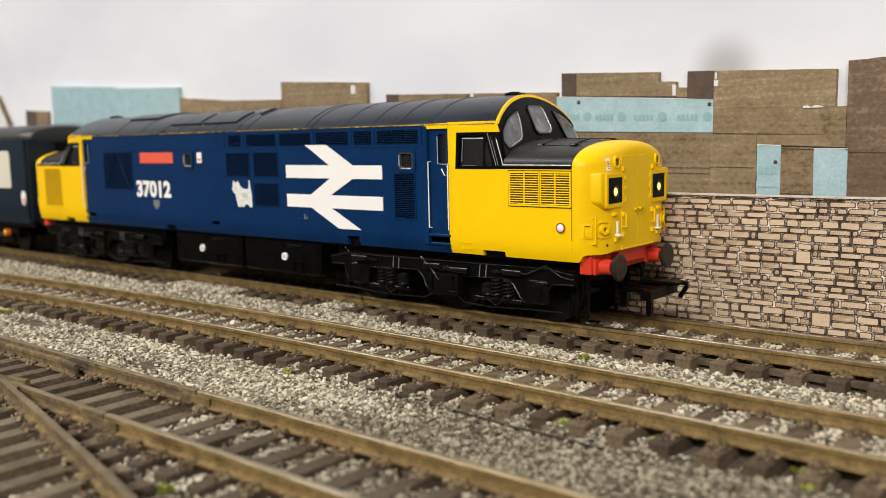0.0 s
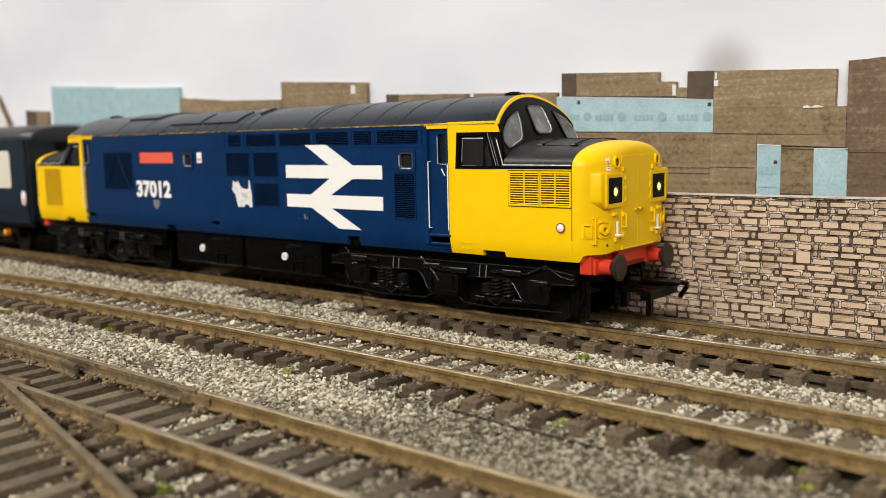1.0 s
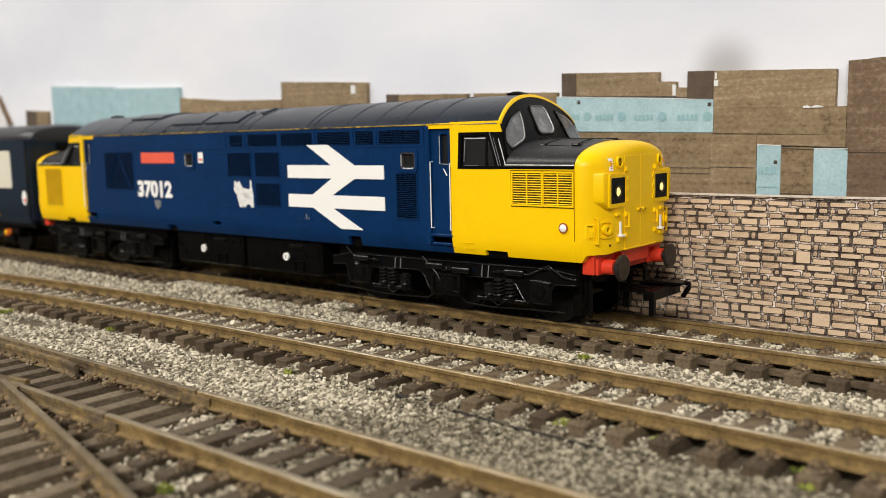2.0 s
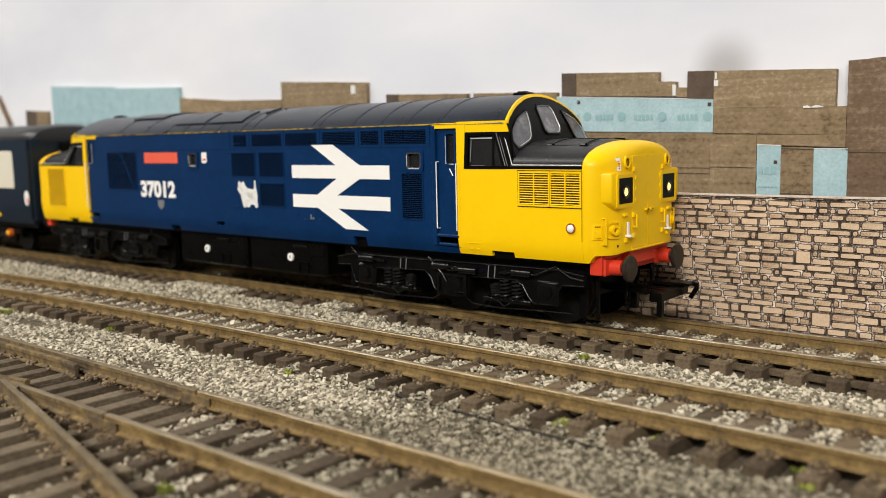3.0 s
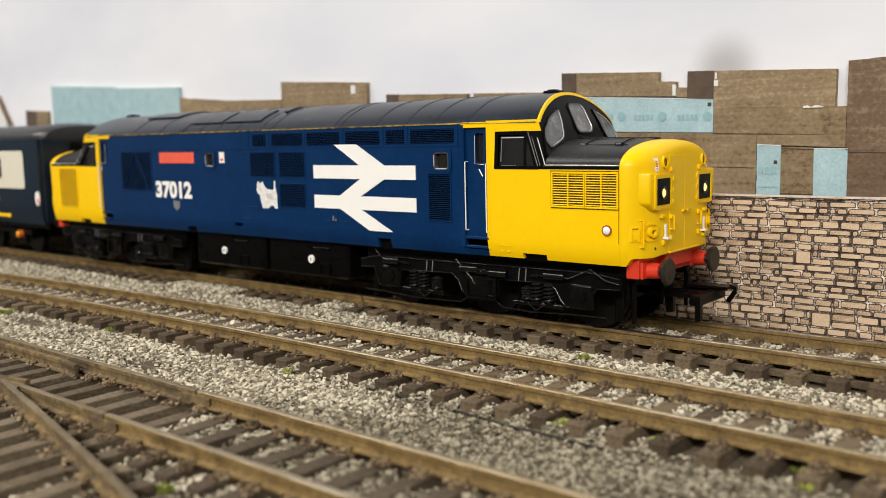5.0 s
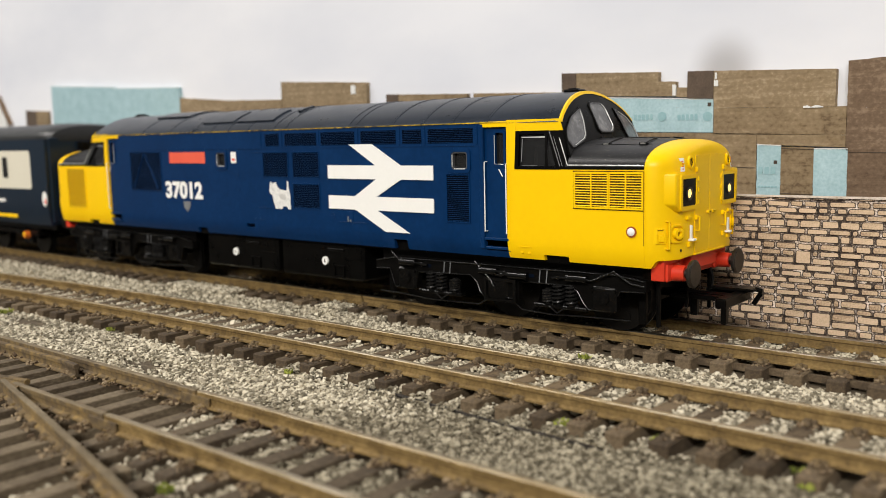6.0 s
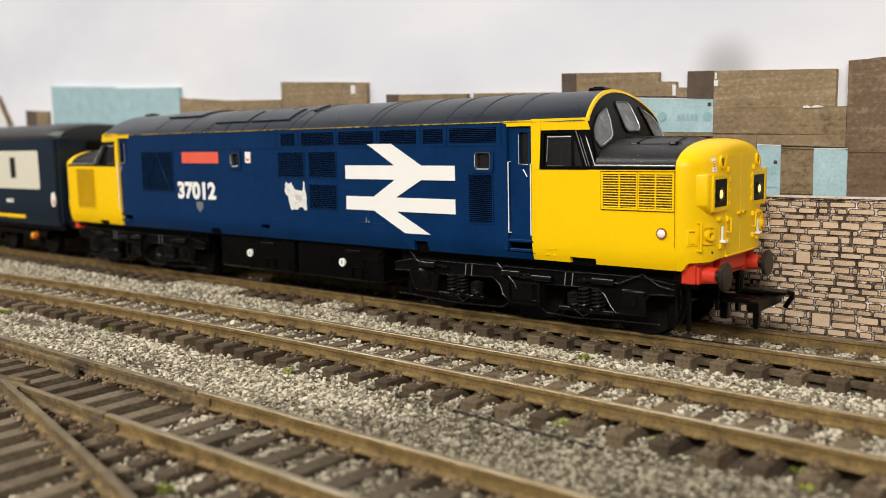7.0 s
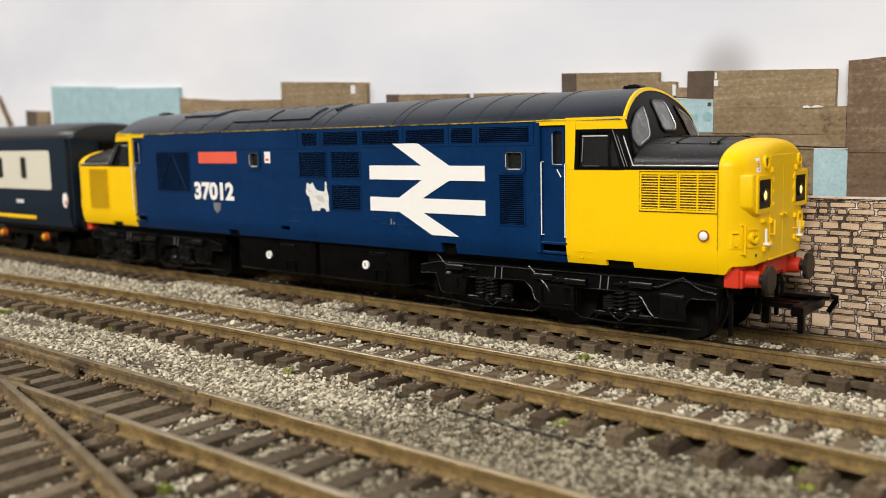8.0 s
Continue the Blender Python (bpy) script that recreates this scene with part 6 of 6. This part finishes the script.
# ---- the coach behind ----
def build_coach():
    c = thing("railway_coach", "blue and cream model railway coach behind the locomotive", "coach")
    x1, x0 = -238.2, -480.0
    hw = 18.0
    bm = bmesh.new()
    ring = []
    for y, z in ((17.0, 12.5), (17.7, 15.5), (hw, 20), (hw, 44.0)):
        ring.append((y, z))
    full = [(-y, z) for y, z in ring] + [(y, z) for y, z in ring[::-1]]
    loft(bm, [[(x, y, z) for y, z in full] for x in (x0, x1)])
    part("body", bm, M_CBLUE, c, "dark blue coach body")
    bm = bmesh.new()
    arc = []
    n = 22
    for k in range(n + 1):
        a = math.pi * k / n
        co, si = math.cos(a), math.sin(a)
        arc.append((-17.7 * math.copysign(abs(co) ** 0.85, co), 43.4 + 6.4 * abs(si) ** 0.9))
    loft(bm, [[(x, y * f, 43.4 + (z - 43.4) * f) for y, z in arc] for x, f in ((x0, 1), (x1 - 9, 1), (x1 - 5, 0.985), (x1 - 2, 0.94), (x1, 0.86), (x1 + 0.7, 0.7))])
    part("roof", bm, M_CROOF, c, "dark grey coach roof")
    for s in (-1, 1):
        bm = bmesh.new()
        prism(bm, rounded(x0 + 6, x1 - 11.6, 25.8, 40.0, 1.2, 3), lambda a, b, d: (a, s * (hw + d), b), -0.3, 0.06)
        band = part("window_band", bm, M_CREAM, c, "cream window band")
        for k in range(8):
            xc = -270.0 - 24.5 * k
            w = 2.0 if k == 0 else 7.5
            bm = bmesh.new()
            ring_frame(bm, rounded(xc - w, xc + w, 29.8, 37.6, 0.8, 3), rounded(xc - w + 0.45, xc + w - 0.45, 30.3, 37.1, 0.6, 3), lambda a, b, d: (a, s * (hw + d), b), -0.2, 0.2)
            wf = part("window_frame", bm, M_BLACK, band)
            bm = bmesh.new()
            prism(bm, rounded(xc - w + 0.3, xc + w - 0.3, 30.1, 37.3, 0.6, 3), lambda a, b, d: (a, s * (hw + d), b), -0.2, 0.1)
            part("pane", bm, M_DARKGLASS, wf, "dark coach window")
        bm = bmesh.new()
        box(bm, x0 + 8, -263.5, *sorted((s * (hw - 0.6), s * (hw - 0.02))), 14.6, 15.9, 0.1)
        part("solebar_stripe", bm, M_YELLOW, c, "yellow stripe low on the body")
        bm = bmesh.new()
        for k in range(4):
            box(bm, -277.5 + 1.5 * k, -276.4 + 1.5 * k, *sorted((s * (hw - 0.3), s * (hw + 0.05))), 20.4, 21.8)
        part("number_bars", bm, M_WHITE, c, smooth=0)
        bm = bmesh.new()
        prism(bm, [(-240.3 + 1.7 * math.cos(math.tau * k / 16), 22.3 + 2.7 * math.sin(math.tau * k / 16)) for k in range(16)], side3, s * 17.4, s * 18.25)
        disc = part("end_disc", bm, M_WHITE, c, "white round plate at the coach end")
        bm = bmesh.new()
        box(bm, -240.3, -239.0, *sorted((s * 18.1, s * 18.35)), 20.6, 22.2, 0.1)
        part("disc_mark", bm, M_PLATE, disc, "red mark", smooth=0)
    # end wall, corridor gangway and buffers
    bm = bmesh.new()
    box(bm, x1 - 0.2, x1 + 0.6, -16.6, 16.6, 13.5, 44.5, 0.3)
    part("end_wall", bm, M_CBLUE, c)
    bm = bmesh.new()
    for k in range(2):
        g = 0.5 * (k % 2)
        box(bm, x1 + 0.6 + k * 1.1, x1 + 1.7 + k * 1.1, -5.6 + g, 5.6 - g, 14.5, 43 - g, 0.2)
    part("gangway", bm, M_BLACK, c, "black corridor gangway")
    for s in (-1, 1):
        bm = bmesh.new()
        rod(bm, (x1, s * 11.35, 13.7), (x1 + 1.0, s * 11.35, 13.7), 1.2, 12)
        rod(bm, (x1 + 1.0, s * 11.35, 13.7), (x1 + 1.6, s * 11.35, 13.7), 2.9, 20)
        part("buffer", bm, M_STEEL, c)
    bm = bmesh.new()
    box(bm, x0 + 3, x1, -15.5, 15.5, 10.8, 12.8)
    box(bm, x1, x1 + 3.0, -1.6, 1.6, 8.4, 9.6)
    part("underframe", bm, M_BLACK, c, smooth=0)
    wheels = []
    for xc in (-279.5, -445.0):
        for s in (-1, 1):
            bm = bmesh.new()
            prism(bm, [(xc - 25, 9.8), (xc + 25, 9.8), (xc + 25, 8.0), (xc + 20, 7.4), (xc + 20, 4.6), (xc + 14, 4.6), (xc + 12, 8.0), (xc - 12, 8.0), (xc - 14, 4.6), (xc - 20, 4.6), (xc - 20, 7.4), (xc - 25, 8.0)], side3, s * 13.0, s * 14.6)
            fr = part("bogie_frame", bm, M_FRAME, c)
            for a in (-17, 17):
                bm = bmesh.new()
                rod(bm, (xc + a, s * 14.4, 7.9), (xc + a, s * 16.2, 7.9), 1.6, 14, 1.3)
                cover = part("axle_box_cover", bm, M_ORANGE, fr, "orange axle box cover")
                bm = bmesh.new()
                rod(bm, (xc + a, s * 16.1, 8.1), (xc + a, s * 16.5, 8.1), 0.85, 12, 0.6)
                part("cover_cap", bm, M_YELLOW, cover, "yellow centre cap")
        bm = bmesh.new()
        box(bm, xc - 23, xc + 23, -12, 12, 8, 11)
        part("bogie_block", bm, M_FRAME, c, smooth=0)
        for a in (-17, 17):
            bm = bmesh.new()
            for s in (-1, 1):
                rod(bm, (0, s * 6.9, 0), (0, s * 7.5, 0), 6.9, 28)
                rod(bm, (0, s * 7.5, 0), (0, s * 9.2, 0), 6.3, 28)
            rod(bm, (0, -11, 0), (0, 11, 0), 0.9, 8)
            w = part("wheelset", bm, M_WHEEL, c, "dark steel wheelset on the rails", at=(xc + a, 0, 6.3))
            wheels.append((w, (xc + a, 0, 6.3)))
    return c, wheels


build_ground()
build_backscene()
build_yard()
build_turnout()
build_track("track_1", "main line with rusty rails and brown sleepers", line_a, -555, 175, M_SHINE, joint=-71.5, phase=1.1, pitch=7.15, web=True)
build_track("track_2", "second line with rusty rails and dusty sleepers", line_b, -555, 175, M_HEAD, phase=-1.3, pitch=7.08)
loco, loco_wheels = build_loco()
coach, coach_wheels = build_coach()
build_ballast()
build_grit()
build_cable()
build_moss()
build_wall()

# travel in millimetres along the line
TRAVEL = [(0.0, 0.0), (0.6, 0.0), (1.2, 0.02), (1.7, 0.3), (2.3, 1.1), (3.0, 2.45), (3.5, 3.75), (4.0, 5.55), (4.5, 8.1), (5.2, 12.0), (6.0, 16.35), (6.5, 19.5), (7.0, 22.8), (7.2, 24.15), (7.4, 25.6), (7.6, 27.3), (7.8, 29.2), (8.0, 31.3)]


def motions():
    for ob, wheels in ((loco, loco_wheels), (coach, coach_wheels)):
        walk(ob, [(t, pose(d * S, 0, 0)) for t, d in TRAVEL])
        for w, (x, y, z) in wheels:
            walk(w, [(t, pose(x * S, y * S, z * S, 0, math.degrees(d / z), 0)) for t, d in TRAVEL])


motions()
